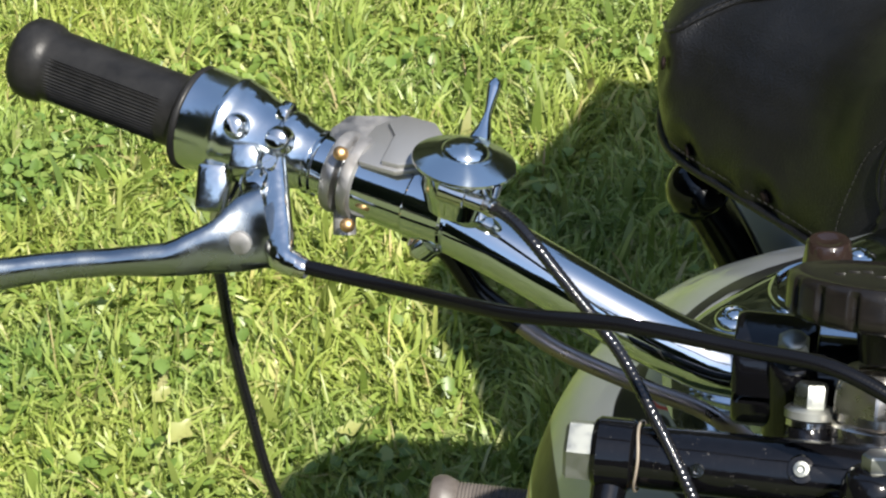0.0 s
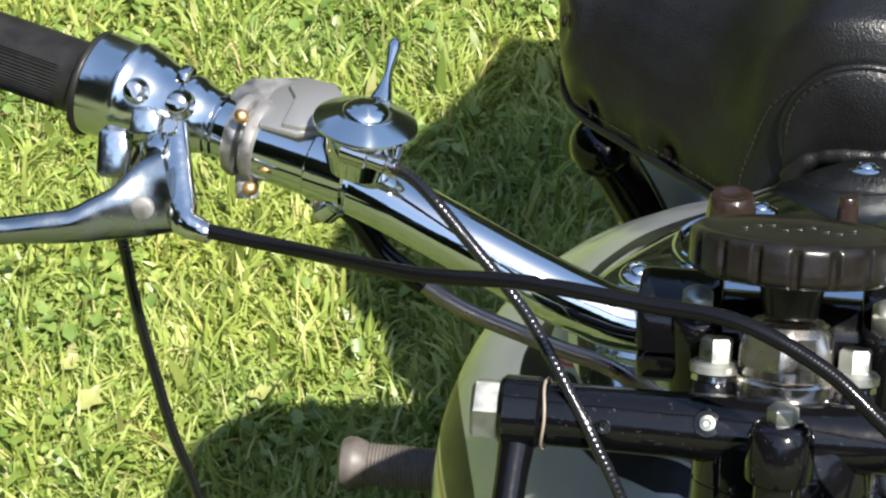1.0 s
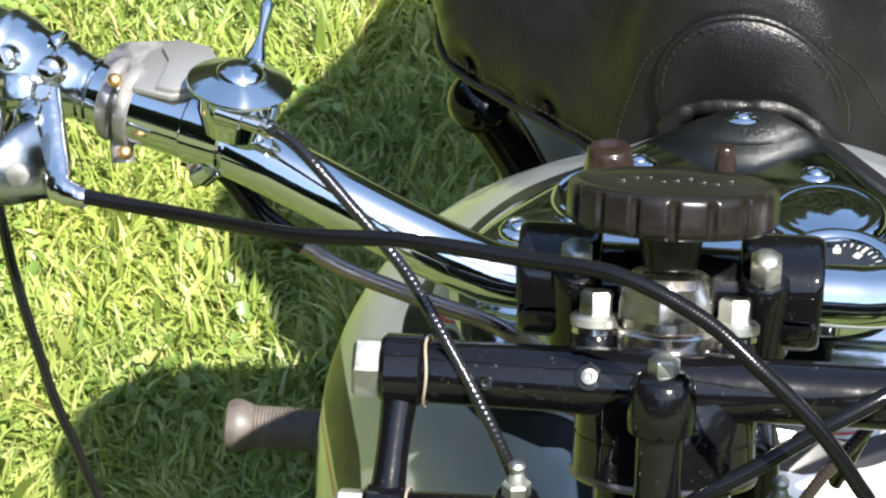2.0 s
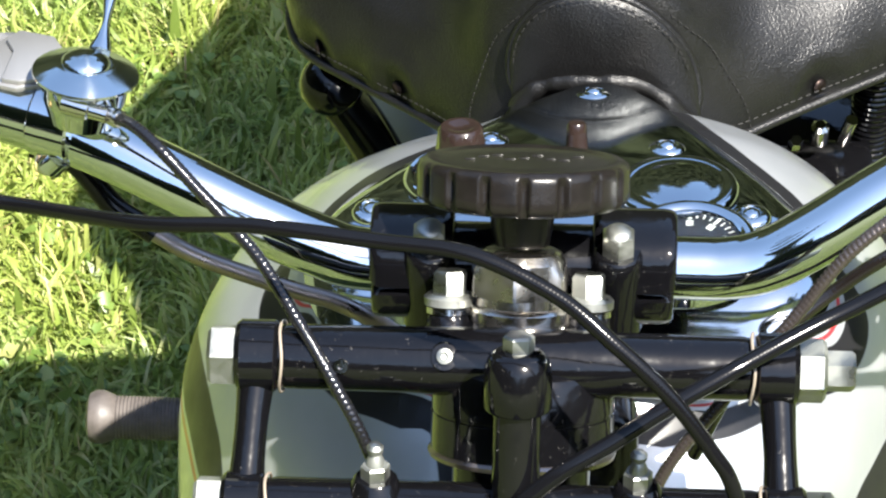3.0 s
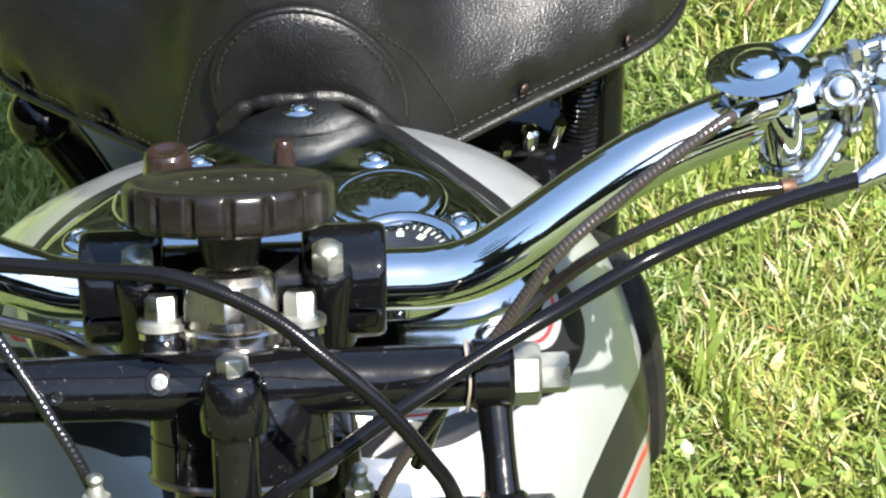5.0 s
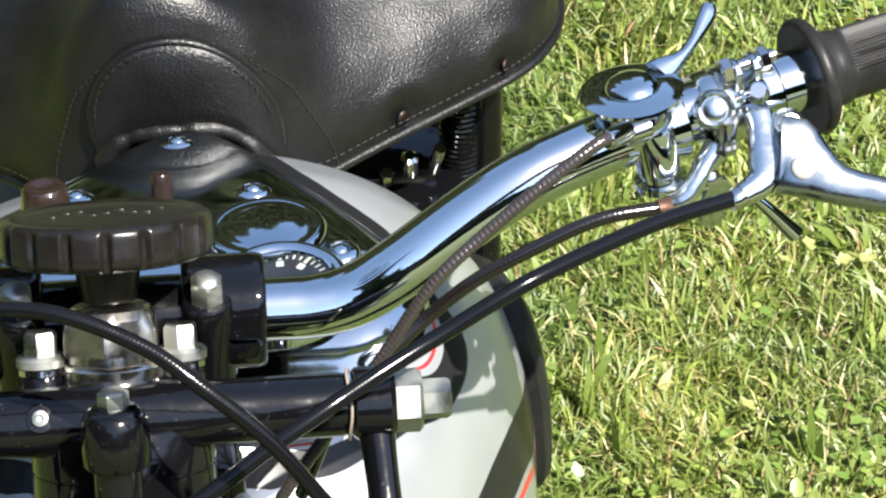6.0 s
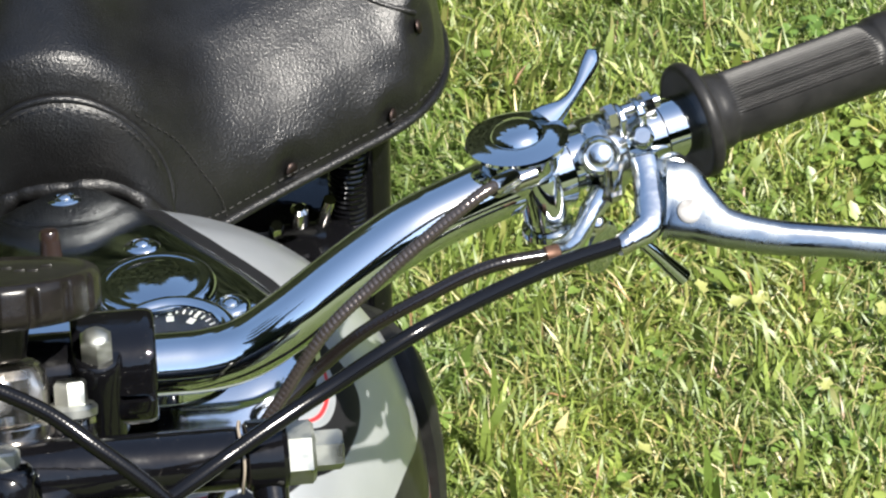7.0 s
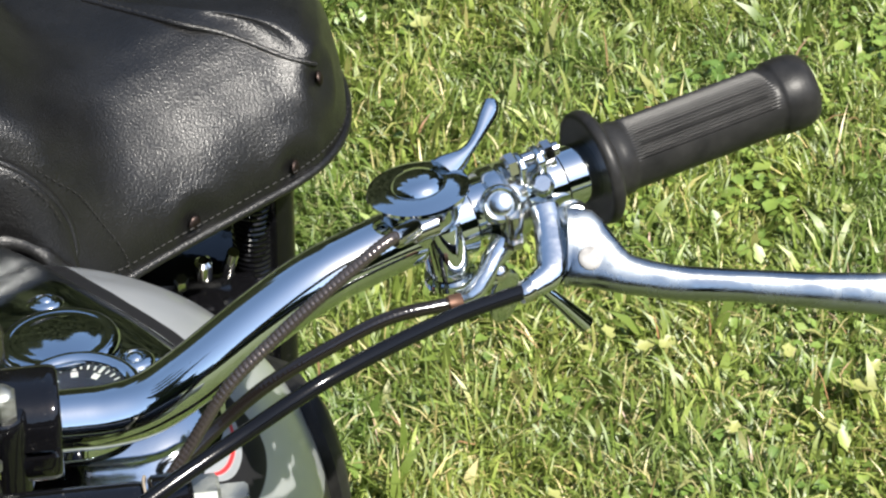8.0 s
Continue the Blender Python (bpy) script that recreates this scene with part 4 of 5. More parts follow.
# drum screws and ribs by the twist grip
drum = bpy.data.objects["twist_drum"]
for p_, r_, t_ in (((-0.2705, 0.0335, 1.0310), 0.0036, 0.5), ((-0.2520, 0.0300, 1.0285), 0.0040, 1.4), ((-0.2545, 0.0268, 1.0195), 0.0032, 2.2)):
    part("drum_boss", lathe([(-0.006, 0), (-0.006, r_ * 1.6), (-0.001, r_ * 1.35), (0.001, r_ * 1.02), (0.001, 0)], p_, FACE, 24), CHROME_CAST, drum)
    part("drum_screw", slotted(Vector(p_) + FACE * 0.001, FACE, r_, 0.0026, t_), CHROME_WORN, drum)
part("drum_ear", prism([(-0.006, -0.004), (0.006, -0.004), (0.0055, 0.0035), (0.0030, 0.0065), (-0.0030, 0.0065), (-0.0055, 0.0035)], on_left(-0.2500) + Vector((0, 0.002, 0.0150)), AXIS_L, 0.0050, hint=(0, 0, 1), bevel=0.0012), CHROME_CAST, drum)
part("drum_key", prism([(-0.006, -0.005), (0.006, -0.005), (0.007, 0.002), (0.004, 0.006), (-0.005, 0.005)], (-0.2655, 0.0300, 1.0180), FACE, 0.006, bevel=0.0014), CHROME_CAST, drum)
for d_ in (-0.2362, -0.2395):
    clamp_band(on_left(d_), AXIS_L, 0.0022, 0.0138, "neck_rib", CHROME, drum)
part("cable_elbow", tube([(-0.2740, 0.046, 1.000), (-0.2790, 0.042, 0.985), (-0.2796, 0.033, 0.966)], lambda k: 0.0068 - 0.0034 * k, 18), CHROME_WORN, bike)
# ferrules where the thin cables enter the round controls
for p_, d_, r_ in (((0.1973, 0.0, 1.0350), (0.75, 0.65, -0.12), 0.0040), ((-0.1630, 0.0080, 1.0215), (-0.66, 0.72, -0.2), 0.0038)):
    part("cable_ferrule", lathe([(-0.006, 0), (-0.006, r_ * 0.8), (-0.005, r_), (0.007, r_), (0.008, r_ * 0.85), (0.008, 0)], p_, d_, 24), CHROME_WORN, bike)

# ---- the motorcycle: tank and saddle, in the frame of its body ----
BODY = Matrix.Translation((0, 0, 0.97)) @ Matrix.Rotation(radians(-5), 4, "Z") @ Matrix.Rotation(radians(-3), 4, "Y") @ Matrix.Translation((0, 0, -0.97))
T_Y = [-0.020, 0.0, 0.03, 0.06, 0.10, 0.13, 0.16, 0.19, 0.22, 0.26, 0.30, 0.36, 0.42, 0.47]
T_W = [0.050, 0.096, 0.132, 0.152, 0.166, 0.176, 0.182, 0.183, 0.180, 0.166, 0.142, 0.130, 0.095, 0.045]
T_TOP = [0.790, 0.818, 0.849, 0.870, 0.888, 0.894, 0.894, 0.890, 0.882, 0.862, 0.830, 0.775, 0.725, 0.690]
T_LOW = [0.700, 0.670, 0.645, 0.635, 0.628, 0.625, 0.620, 0.615, 0.610, 0.610, 0.610, 0.615, 0.625, 0.640]
TANK_SHIFT = -0.015


def tank_local(v, u, grow=0.0):
    """v: along the bike; u: -1..1 round the section from the lowest left over the top to the lowest right."""
    w, top, low = interp(v, T_Y, T_W) + grow, interp(v, T_Y, T_TOP) + grow, interp(v, T_Y, T_LOW)
    mid = low + (top - low) * (0.06 + 0.32 * smoothstep(-0.02, 0.16, v))
    a = u * math.pi
    c, s = math.cos(a), math.sin(a)
    x = 0.978 * w * math.copysign(abs(s) ** 0.78, s)
    z = mid + (top - mid) * abs(c) ** 0.78 if c > 0 else mid - (mid - low) * abs(c) ** 0.7
    if x < 0:      # the left half is slimmer at the shoulder and fuller below
        x *= 1 - interp(z, (0.70, 0.771, 0.80, 0.82, 0.845), (-0.045, 0.0, 0.03, 0.06, 0.15))
        z -= 0.013 * smoothstep(0.13, 0.25, v) * smoothstep(0, 0.05, -x) * (1 - 0.5 * smoothstep(0.05, 0.15, -x))
    return Vector((x + TANK_SHIFT, v, z))


def tank_mesh():
    bm = bmesh.new()
    uv = bm.loops.layers.uv.verify()
    vs = np.concatenate([np.linspace(-0.0199, 0.03, 16), np.linspace(0.035, 0.47, 66)])
    us = np.linspace(-1, 1, 161)
    rows = [[bm.verts.new(BODY @ tank_local(v, u)) for u in us[:-1]] for v in vs]
    for i in range(len(vs) - 1):
        for j in range(160):
            k = (j + 1) % 160
            f = bm.faces.new((rows[i][j], rows[i][k], rows[i + 1][k], rows[i + 1][j]))
            for lo, (a, b) in zip(f.loops, ((us[j], vs[i]), (us[j + 1], vs[i]), (us[j + 1], vs[i + 1]), (us[j], vs[i + 1]))):
                lo[uv].uv = (a, b)
    bm.faces.new(rows[0])
    bm.faces.new(rows[-1][::-1])
    for _ in range(3):
        bmesh.ops.smooth_vert(bm, verts=bm.verts, factor=0.5, use_axis_x=True, use_axis_y=True, use_axis_z=True)
    return bm


part("fuel_tank", tank_mesh(), TANK, bike, "silver fuel tank with black panels and red pinstripes", 60)


def knee_grip(side, turn_at, reach):
    bm = bmesh.new()
    loops = []
    for k, g in ((1.0, -0.002), (1.0, 0.005), (0.93, 0.009), (0.80, 0.0105), (0.4, 0.0110), (0.01, 0.0110)):
        loop = []
        for a in np.linspace(0, 2 * math.pi, 48, endpoint=False):
            v = 0.275 + k * 0.080 * math.copysign(abs(math.cos(a)) ** 0.6, math.cos(a))
            u = side * (turn_at + k * reach * math.copysign(abs(math.sin(a)) ** 0.6, math.sin(a)))
            loop.append(BODY @ tank_local(v, u, g))
        loops.append(loop)
    return part("knee_grip", rings(bm, loops), RUBBER, bike, "black rubber knee pad")


knee_grip(-1, 0.56, 0.08)
knee_grip(1, 0.47, 0.115)

# ---- instrument panel on the tank ----
PANEL_Y = [0.042, 0.047, 0.053, 0.060, 0.075, 0.09, 0.11, 0.15, 0.20, 0.235, 0.252, 0.262]
PANEL_W = [0.082, 0.093, 0.101, 0.106, 0.112, 0.116, 0.114, 0.090, 0.057, 0.034, 0.021, 0.007]
PANEL_Z = [0.8620, 0.8790, 0.8895, 0.8960, 0.9030, 0.9055, 0.9075, 0.9030, 0.8912, 0.8810, 0.8760, 0.8716]
PANEL_SHIFT = 0.0045


def eased(v, ys):
    """A value along the panel, with the corners of its course rounded off."""
    return sum(interp(v + d, PANEL_Y, ys) for d in np.linspace(-0.013, 0.013, 9)) / 9


def panel_mesh():
    bm = bmesh.new()
    vs = np.concatenate([np.linspace(0.0421, 0.062, 12), np.linspace(0.066, 0.235, 38), np.linspace(0.238, 0.2619, 14)])
    loops = []
    for v in vs:
        near = min(1.0, (v - PANEL_Y[0]) / 0.014, (PANEL_Y[-1] - v) / 0.014)
        w, z = (interp(v, PANEL_Y, q) * (1 - near) + eased(v, q) * near for q in (PANEL_W, PANEL_Z))
        loop = []
        prof = [(-1.055, -0.030), (-1.04, -0.024), (-1.015, -0.0175), (-0.985, -0.0122), (-0.945, -0.0075), (-0.90, -0.0042), (-0.85, -0.0022), (-0.80, -0.0012), (-0.76, -0.0010)]
        prof += [(t, -0.0012 + 0.0014 * (1 - t * t)) for t in np.linspace(-0.7, 0.7, 17)]
        prof += [(-a, b) for a, b in prof[:9][::-1]]
        deep = 0.25 + 0.75 * smoothstep(0.042, 0.075, v)
        for t, h in prof:
            loop.append(BODY @ Vector((t * w + PANEL_SHIFT, v, z + h * deep)))
        loops.append(loop)
    rings(bm, loops)
    for _ in range(3):
        bmesh.ops.smooth_vert(bm, verts=bm.verts, factor=0.5, use_axis_x=True, use_axis_y=True, use_axis_z=True)
    return bm


panel = part("instrument_panel", panel_mesh(), CHROME_PANEL, bike, "polished chrome instrument panel on the tank", 50)


def on_panel(x, y):
    """The place of a point of the panel's top, and the way up from it."""
    z = interp(y, PANEL_Y, PANEL_Z)
    slope = (interp(y + 0.01, PANEL_Y, PANEL_Z) - interp(y - 0.01, PANEL_Y, PANEL_Z)) / 0.02
    return BODY @ Vector((x, y, z)), (BODY.to_3x3() @ Vector((0, -slope, 1))).normalized()


for x, y in ((-0.082, 0.105), (0.083, 0.110), (0.0418, 0.173), (-0.0384, 0.175), (0.0018, 0.241)):
    p, n = on_panel(x, y)
    cup = part("cup_washer", lathe([(-0.003, 0), (-0.003, 0.0088), (-0.0008, 0.0088), (0.0004, 0.0080), (0.0013, 0.0066), (0.0017, 0.0052), (0.0009, 0.0045), (0.0, 0.0042), (0.0, 0)], p, n, 36), CHROME, panel)
    part("panel_screw", lathe([(-0.001, 0), (-0.001, 0.0044), (0.0010, 0.0043), (0.0022, 0.0034), (0.0030, 0.0019), (0.0032, 0)], p, n, 24), CHROME, panel)

# speedometer: chrome bezel, black dial with white marks, domed glass
p, n = on_panel(0.0580, 0.0850)
n = (n + Vector((0, 0.10, 0))).normalized()
speedo = part("speedometer", lathe([(-0.004, 0.0), (-0.004, 0.0310), (0.0010, 0.0308), (0.0045, 0.0300), (0.0064, 0.0284), (0.0073, 0.0262), (0.0070, 0.0244), (0.0058, 0.0228), (0.0030, 0.0222), (0.0030, 0.0)], p, n, 80), CHROME, bike, "chrome-rimmed speedometer with a black dial")
part("dial", lathe([(0.0030, 0.0), (0.0030, 0.0221), (0.0034, 0.0221), (0.0034, 0.0)], p, n, 48), DIAL_BLACK, speedo)
s_, u_, d_ = basis(n)
for k in range(40):
    a = 2 * math.pi * k / 40
    r_ = s_ * math.cos(a) + u_ * math.sin(a)
    t_ = n.cross(r_)
    bm = bmesh.new()
    for rad, L_, W_ in ((0.0198, 0.0013 if k % 4 else 0.0022, 0.0004 if k % 4 else 0.0008),) + (((0.0152, 0.0018, 0.0016),) if k % 4 == 0 else ()):
        q = p + n * 0.0038 + r_ * rad
        bm.faces.new([bm.verts.new(q + r_ * i * L_ + t_ * j * W_) for i, j in ((-1, -1), (1, -1), (1, 1), (-1, 1))])
    part("dial_mark", bm, DIAL_WHITE, speedo)
part("glass", lathe([(0.0048, 0.0), (0.0048, 0.0224), (0.0056, 0.0214), (0.0060, 0.015), (0.0062, 0.008), (0.0063, 0.0)], p, n, 48), GLASS, speedo)
# low polished cap behind it, leaning away from the rider's bars
p, n = on_panel(0.0500, 0.1290)
n = (n + Vector((0.0, -0.03, 0))).normalized()
part("panel_cap", lathe([(-0.016, 0.0), (-0.016, 0.0275), (-0.002, 0.0272), (0.0006, 0.0266), (0.0022, 0.0252), (0.0028, 0.0236), (0.0024, 0.0216), (0.0022, 0.0200), (0.0034, 0.0160), (0.0045, 0.0110), (0.0051, 0.0055), (0.0053, 0.0)], p + n * 0.0015, n, 72), CHROME_PANEL, panel, "low domed chrome cap")

# light switch knob and ignition pin
p, n = on_panel(-0.0460, 0.133)
part("switch_base", lathe([(-0.008, 0), (-0.008, 0.0262), (0.0010, 0.0260), (0.0030, 0.0250), (0.0040, 0.0236), (0.0036, 0.0222), (0.0016, 0.0212), (0.0016, 0.0)], p, n, 64), CHROME, panel, "round chrome switch bezel")
p, n = on_panel(-0.0480, 0.148)
part("switch_knob", lathe([(0, 0), (0, 0.0118), (0.004, 0.0120), (0.012, 0.0108), (0.0168, 0.0100), (0.0182, 0.0088), (0.0184, 0.0060), (0.0174, 0.0045), (0.0170, 0)], p, n, 120, lambda a, z: 1 - (0.06 * (0.5 + 0.5 * math.cos(8 * a)) if 0.002 < z < 0.014 else 0)), BAKELITE_RED, panel, "red-brown bakelite switch knob")
p, n = on_panel(0.0022, 0.162)
part("switch_pin", lathe([(0, 0), (0, 0.0052), (0.010, 0.0046), (0.0140, 0.0044), (0.0152, 0.0036), (0.0155, 0)], p, n, 28), BAKELITE_RED, panel)

# ---- saddle ----
S_X = [0.0, 0.036, 0.066, 0.100, 0.142, 0.175, 0.191, 0.195, 0.187, 0.150, 0.090, 0.0]
S_Y = [0.298, 0.300, 0.313, 0.343, 0.376, 0.403, 0.434, 0.474, 0.525, 0.565, 0.592, 0.600]
H_S = [0, 0.10, 0.3, 0.42, 0.52, 0.62, 0.75, 1]
NOSE_IN = [0.995, 1.0, 0.992, 0.982, 0.968, 0.935, 0.72, 0.0]
NOSE_UP = [0.0, 0.010, 0.034, 0.048, 0.060, 0.070, 0.079, 0.096]
WING_IN = [0.995, 1.0, 0.985, 0.960, 0.915, 0.855, 0.72, 0.0]
WING_UP = [0.0, 0.014, 0.043, 0.058, 0.068, 0.075, 0.083, 0.096]


def saddle_point(s, h, grow=0.0):
    """s: 0..1 round the right half from the nose to the tail (negative for the left); h: 0 at the lower hem, 1 at the top's middle."""
    side = 1 if s >= 0 else -1
    k = abs(s) * (len(S_X) - 1)
    n, spread = len(S_X), (-0.4, -0.2, 0, 0.2, 0.4)       # rounded-off corners of the outline
    x = abs(sum(math.copysign(interp(abs(k + d), range(n), S_X), k + d) for d in spread) / 5)
    y = sum(interp(abs(k + d), range(n), S_Y) for d in spread) / 5
    cy = 0.48
    back = smoothstep(0.30, 0.56, y)
    nose = math.exp(-(x / 0.060) ** 2.6) if y < 0.45 else 0.0
    hem = 0.797 - 0.008 * back + 0.050 * nose
    z = hem + interp(h, H_S, WING_UP) + (interp(h, H_S, NOSE_UP) - interp(h, H_S, WING_UP)) * nose
    # the rolled front edge of the wings leans back a little beside the nose
    wing = smoothstep(0.13, 0.24, abs(s)) * (1 - smoothstep(0.42, 0.55, abs(s)))
    shrink = interp(h, H_S, WING_IN) + (interp(h, H_S, NOSE_IN) - interp(h, H_S, WING_IN)) * nose
    if side < 0:
        x *= 0.955
    # the hem arches sharply over the tank at the nose
    arch = math.exp(-((side * x - 0.004) / 0.047) ** 4) if y < 0.45 else 0.0
    z += 0.050 * (arch - nose) * (1 - smoothstep(0.0, 0.34, h))
    p = Vector((side * x * shrink, cy + (y - cy) * shrink + 0.030 * wing * smoothstep(0.12, 0.55, h) * (1 - smoothstep(0.6, 1.0, h)), z))
    return p + (p - Vector((0, cy, 0.80))).normalized() * grow


SADDLE = BODY @ Matrix.Translation((-0.004, 0.46, 0)) @ Matrix.Rotation(radians(-1.0), 4, "Z") @ Matrix.Translation((0, -0.46, 0.79)) @ Matrix.Rotation(radians(-3.2), 4, "Y") @ Matrix.Translation((0, 0, -0.788))


def saddle_mesh():
    bm = bmesh.new()
    n = 360
    hs = np.concatenate([np.linspace(0, 0.62, 52), np.linspace(0.64, 0.99, 20)])
    ss = [((j / n) * 2 - 1) for j in range(n)]
    loops = [[SADDLE @ saddle_point(s, h) for s in ss] for h in hs]
    rings(bm, loops)
    for _ in range(9):
        bmesh.ops.smooth_vert(bm, verts=bm.verts, factor=0.5, use_axis_x=True, use_axis_y=True, use_axis_z=True)
    middle = SADDLE @ Vector((0, 0.46, 0.80))
    pulls = [(SADDLE @ saddle_point(a, b), 0.014) for a, b in RIVETS]
    for v in bm.verts:
        out = (v.co - middle).normalized()
        for q, r in pulls:      # the leather is drawn in round each rivet
            d = (v.co - q).length / r
            if d < 2.5:
                v.co -= out * (0.0034 * math.exp(-(d * 1.5) ** 2) - 0.0012 * math.exp(-((d - 1.25) * 2.2) ** 2))
        v.co += out * 0.0012 * noise.noise(v.co * 28)
    return bm


RIVETS = ((0.300, 0.060), (0.430, 0.060), (0.520, 0.300), (-0.300, 0.060), (-0.430, 0.060), (-0.530, 0.300))
saddle = part("saddle", saddle_mesh(), LEATHER, bike, "black grained leather saddle with stitched skirt", 60)


def along_saddle(rows, grow=0.0):
    return [SADDLE @ saddle_point(s, h, grow) for s, h in rows]


# rolled hem along the lower edge
part("hem", tube(along_saddle([(s, 0.0) for s in np.linspace(-0.98, 0.98, 90)], 0.0005), 0.0026, 10, 0.006), LEATHER, saddle)


def stitches(rows, grow=0.0012, pitch=0.0042):
    """Single stitches along a line on the saddle."""
    line = spline(along_saddle(rows, grow), 0.001)
    bm = bmesh.new()
    run = 0.0
    for a, b in zip(line, line[1:]):
        run += (b - a).length
        if run > pitch:
            run = 0.0
            d = (b - a).normalized() * 0.0013
            tube([b - d, b + d], 0.00034, 6, bm=bm, smooth=False)
    part("stitching", bm, THREAD, saddle, "pale grey stitching")


stitches([(s, 0.055) for s in np.linspace(-0.6, 0.6, 60)])
TOP_SEAM = [(0.450, 0.87), (0.395, 0.75), (0.400, 0.63), (0.415, 0.53), (0.450, 0.43), (0.490, 0.39), (0.520, 0.36)]
TOP_SEAM_L = [(-0.40, 0.86), (-0.41, 0.76), (-0.44, 0.65), (-0.475, 0.54), (-0.53, 0.45), (-0.595, 0.39)]
for rows in (TOP_SEAM, TOP_SEAM_L):
    part("seam", tube(along_saddle(rows, 0.0002), 0.0016, 10, 0.004), LEATHER, saddle)
    stitches(rows, 0.0022)
stitches([(0.115, 0.41), (0.145, 0.36), (0.170, 0.30), (0.192, 0.21), (0.210, 0.12), (0.215, 0.03)])
stitches([(-0.070, 0.36), (-0.095, 0.335), (-0.120, 0.30), (-0.148, 0.22), (-0.170, 0.14), (-0.180, 0.05)])


# the nose patch: a second layer of leather with an arched, turned-in upper edge
def patch_half(h):
    return 0.123 * math.sqrt(max(0.0, 1 - max(0.0, (h - 0.17) / 0.25) ** 2))


bm = bmesh.new()
loops = []
for h in np.concatenate([np.linspace(0.015, 0.33, 16), np.linspace(0.345, 0.419, 9)]):
    half = patch_half(h)
    across = np.sin(np.linspace(-math.pi / 2, math.pi / 2, 33))
    front = [SADDLE @ saddle_point(0.027 + half * t, h, 0.0015 + 0.0055 * (1 - t * t) ** 0.22 * (1 - ((h - 0.015) / 0.404) ** 10)) for t in across]
    rear = [SADDLE @ saddle_point(0.027 + half * t, h, -0.002) for t in across[::-1]]
    loops.append(front + rear)
part("nose_patch", rings(bm, loops), LEATHER, saddle, "second layer of black leather on the saddle nose", 50)
stitches([(0.027 + 0.112 * math.cos(a), 0.17 + 0.225 * math.sin(a)) for a in np.linspace(0.15, math.pi - 0.1, 40)], 0.0072)
part("patch_welt", tube([SADDLE @ saddle_point(0.027 + 0.124 * math.cos(a), 0.17 + 0.252 * math.sin(a), 0.0022) for a in np.linspace(-0.45, math.pi + 0.45, 60)], 0.0019, 10, 0.004), LEATHER, saddle)
for s, h in RIVETS:
    q = SADDLE @ saddle_point(s, h, -0.0012)
    n = (q - SADDLE @ Vector((0, 0.46, 0.80))).normalized()
    part("rivet", sphere(q, 0.0040, (1, 1, 0.40), axis=n, seg=16), BRASS_DULL, saddle, "dull copper rivet")
# the wrinkled lip where the leather is drawn over the nose
lip = [SADDLE @ saddle_point(s, 0.0, 0.0058 + 0.0006 * math.sin(61 * s)) for s in np.linspace(-0.088, 0.140, 40)]
part("nose_lip", tube(lip, lambda k: 0.0046 + 0.0005 * math.sin(23 * k) + 0.0004 * math.sin(53 * k + 1) * math.sin(9 * k), 16, 0.0025), LEATHER, saddle, "wrinkled turned-in leather edge")

# coil springs and the small things under the saddle
def coil(c, r, wire, pitch, height):
    turns = int(height / pitch)
    pts = [Vector(c) + Vector((r * math.cos(a), r * math.sin(a), -pitch * a / (2 * math.pi))) for a in np.linspace(0, 2 * math.pi * turns, turns * 16)]
    return tube(pts, wire, 8, 0.01)


part("saddle_spring", coil((0.184, 0.462, 0.785), 0.0098, 0.0014, 0.0034, 0.160), ENAMEL, bike, "black coil spring under the saddle")
part("spring_core", tube([(0.184, 0.462, 0.79), (0.184, 0.462, 0.62)], 0.0092, 16, smooth=False), RUBBER, bike)
part("spring_tube", tube([(0.199, 0.468, 0.79), (0.199, 0.468, 0.60)], 0.0100, 20, smooth=False), ENAMEL, bike)
part("seat_lever", merge(sphere((-0.1140, 0.452, 0.7365), 0.0180), tube([(-0.1140, 0.452, 0.7365), (-0.0945, 0.456, 0.700), (-0.068, 0.46, 0.64)], 0.0138, 22)), ENAMEL, bike, "black rounded tube end under the saddle")
part("oil_tank", sphere((-0.045, 0.54, 0.640), 0.066, (1, 1, 1.0)), TANK_PLAIN, bike, "silver rounded oil tank")
part("tool_box", prism([(-0.06, -0.05), (0.06, -0.05), (0.06, 0.05), (-0.06, 0.05)], (0.135, 0.500, 0.520), (0, 0, 1), 0.185, hint=(0, 1, 0), bevel=0.012), ENAMEL, bike, "black steel tool box under the saddle")
part("battery_box", prism([(-0.022, -0.018), (0.022, -0.018), (0.022, 0.018), (-0.022, 0.018)], (0.162, 0.430, 0.660), (0, 0, 1), 0.052, hint=(0, 1, 0), bevel=0.004), ENAMEL, bike)
part("spring_bolt", merge(hexagon((0.140, 0.420, 0.724), (0, -0.5, 0.86), 0.007, 0.010), lathe([(0, 0), (0, 0.005), (0.012, 0.005), (0.014, 0.003), (0.014, 0)], (0.153, 0.425, 0.726), (0, -0.3, 0.95), 20), lathe([(0, 0), (0, 0.0035), (0.02, 0.0035), (0.02, 0)], (0.166, 0.43, 0.722), (0.2, -0.3, 0.95), 20)), CHROME_WORN, bike)

# footrest
part("footrest_rubber", lathe([(0, 0), (0, 0.010), (0.002, 0.0145), (0.006, 0.0165), (0.010, 0.0165), (0.014, 0.0150), (0.017, 0.0137)] + [(0.018 + i * 0.0011, 0.0135 if i % 2 else 0.0128) for i in range(62)] + [(0.088, 0.0)], (-0.2700, 0.474, 0.4735), (1, 0.02, -0.02), 32), RUBBER_DUSTY, bike, "dusty ribbed rubber footrest")
part("footrest_bar", tube([(-0.19, 0.476, 0.472), (-0.02, 0.48, 0.470)], 0.009, 14, smooth=False), ENAMEL, bike)

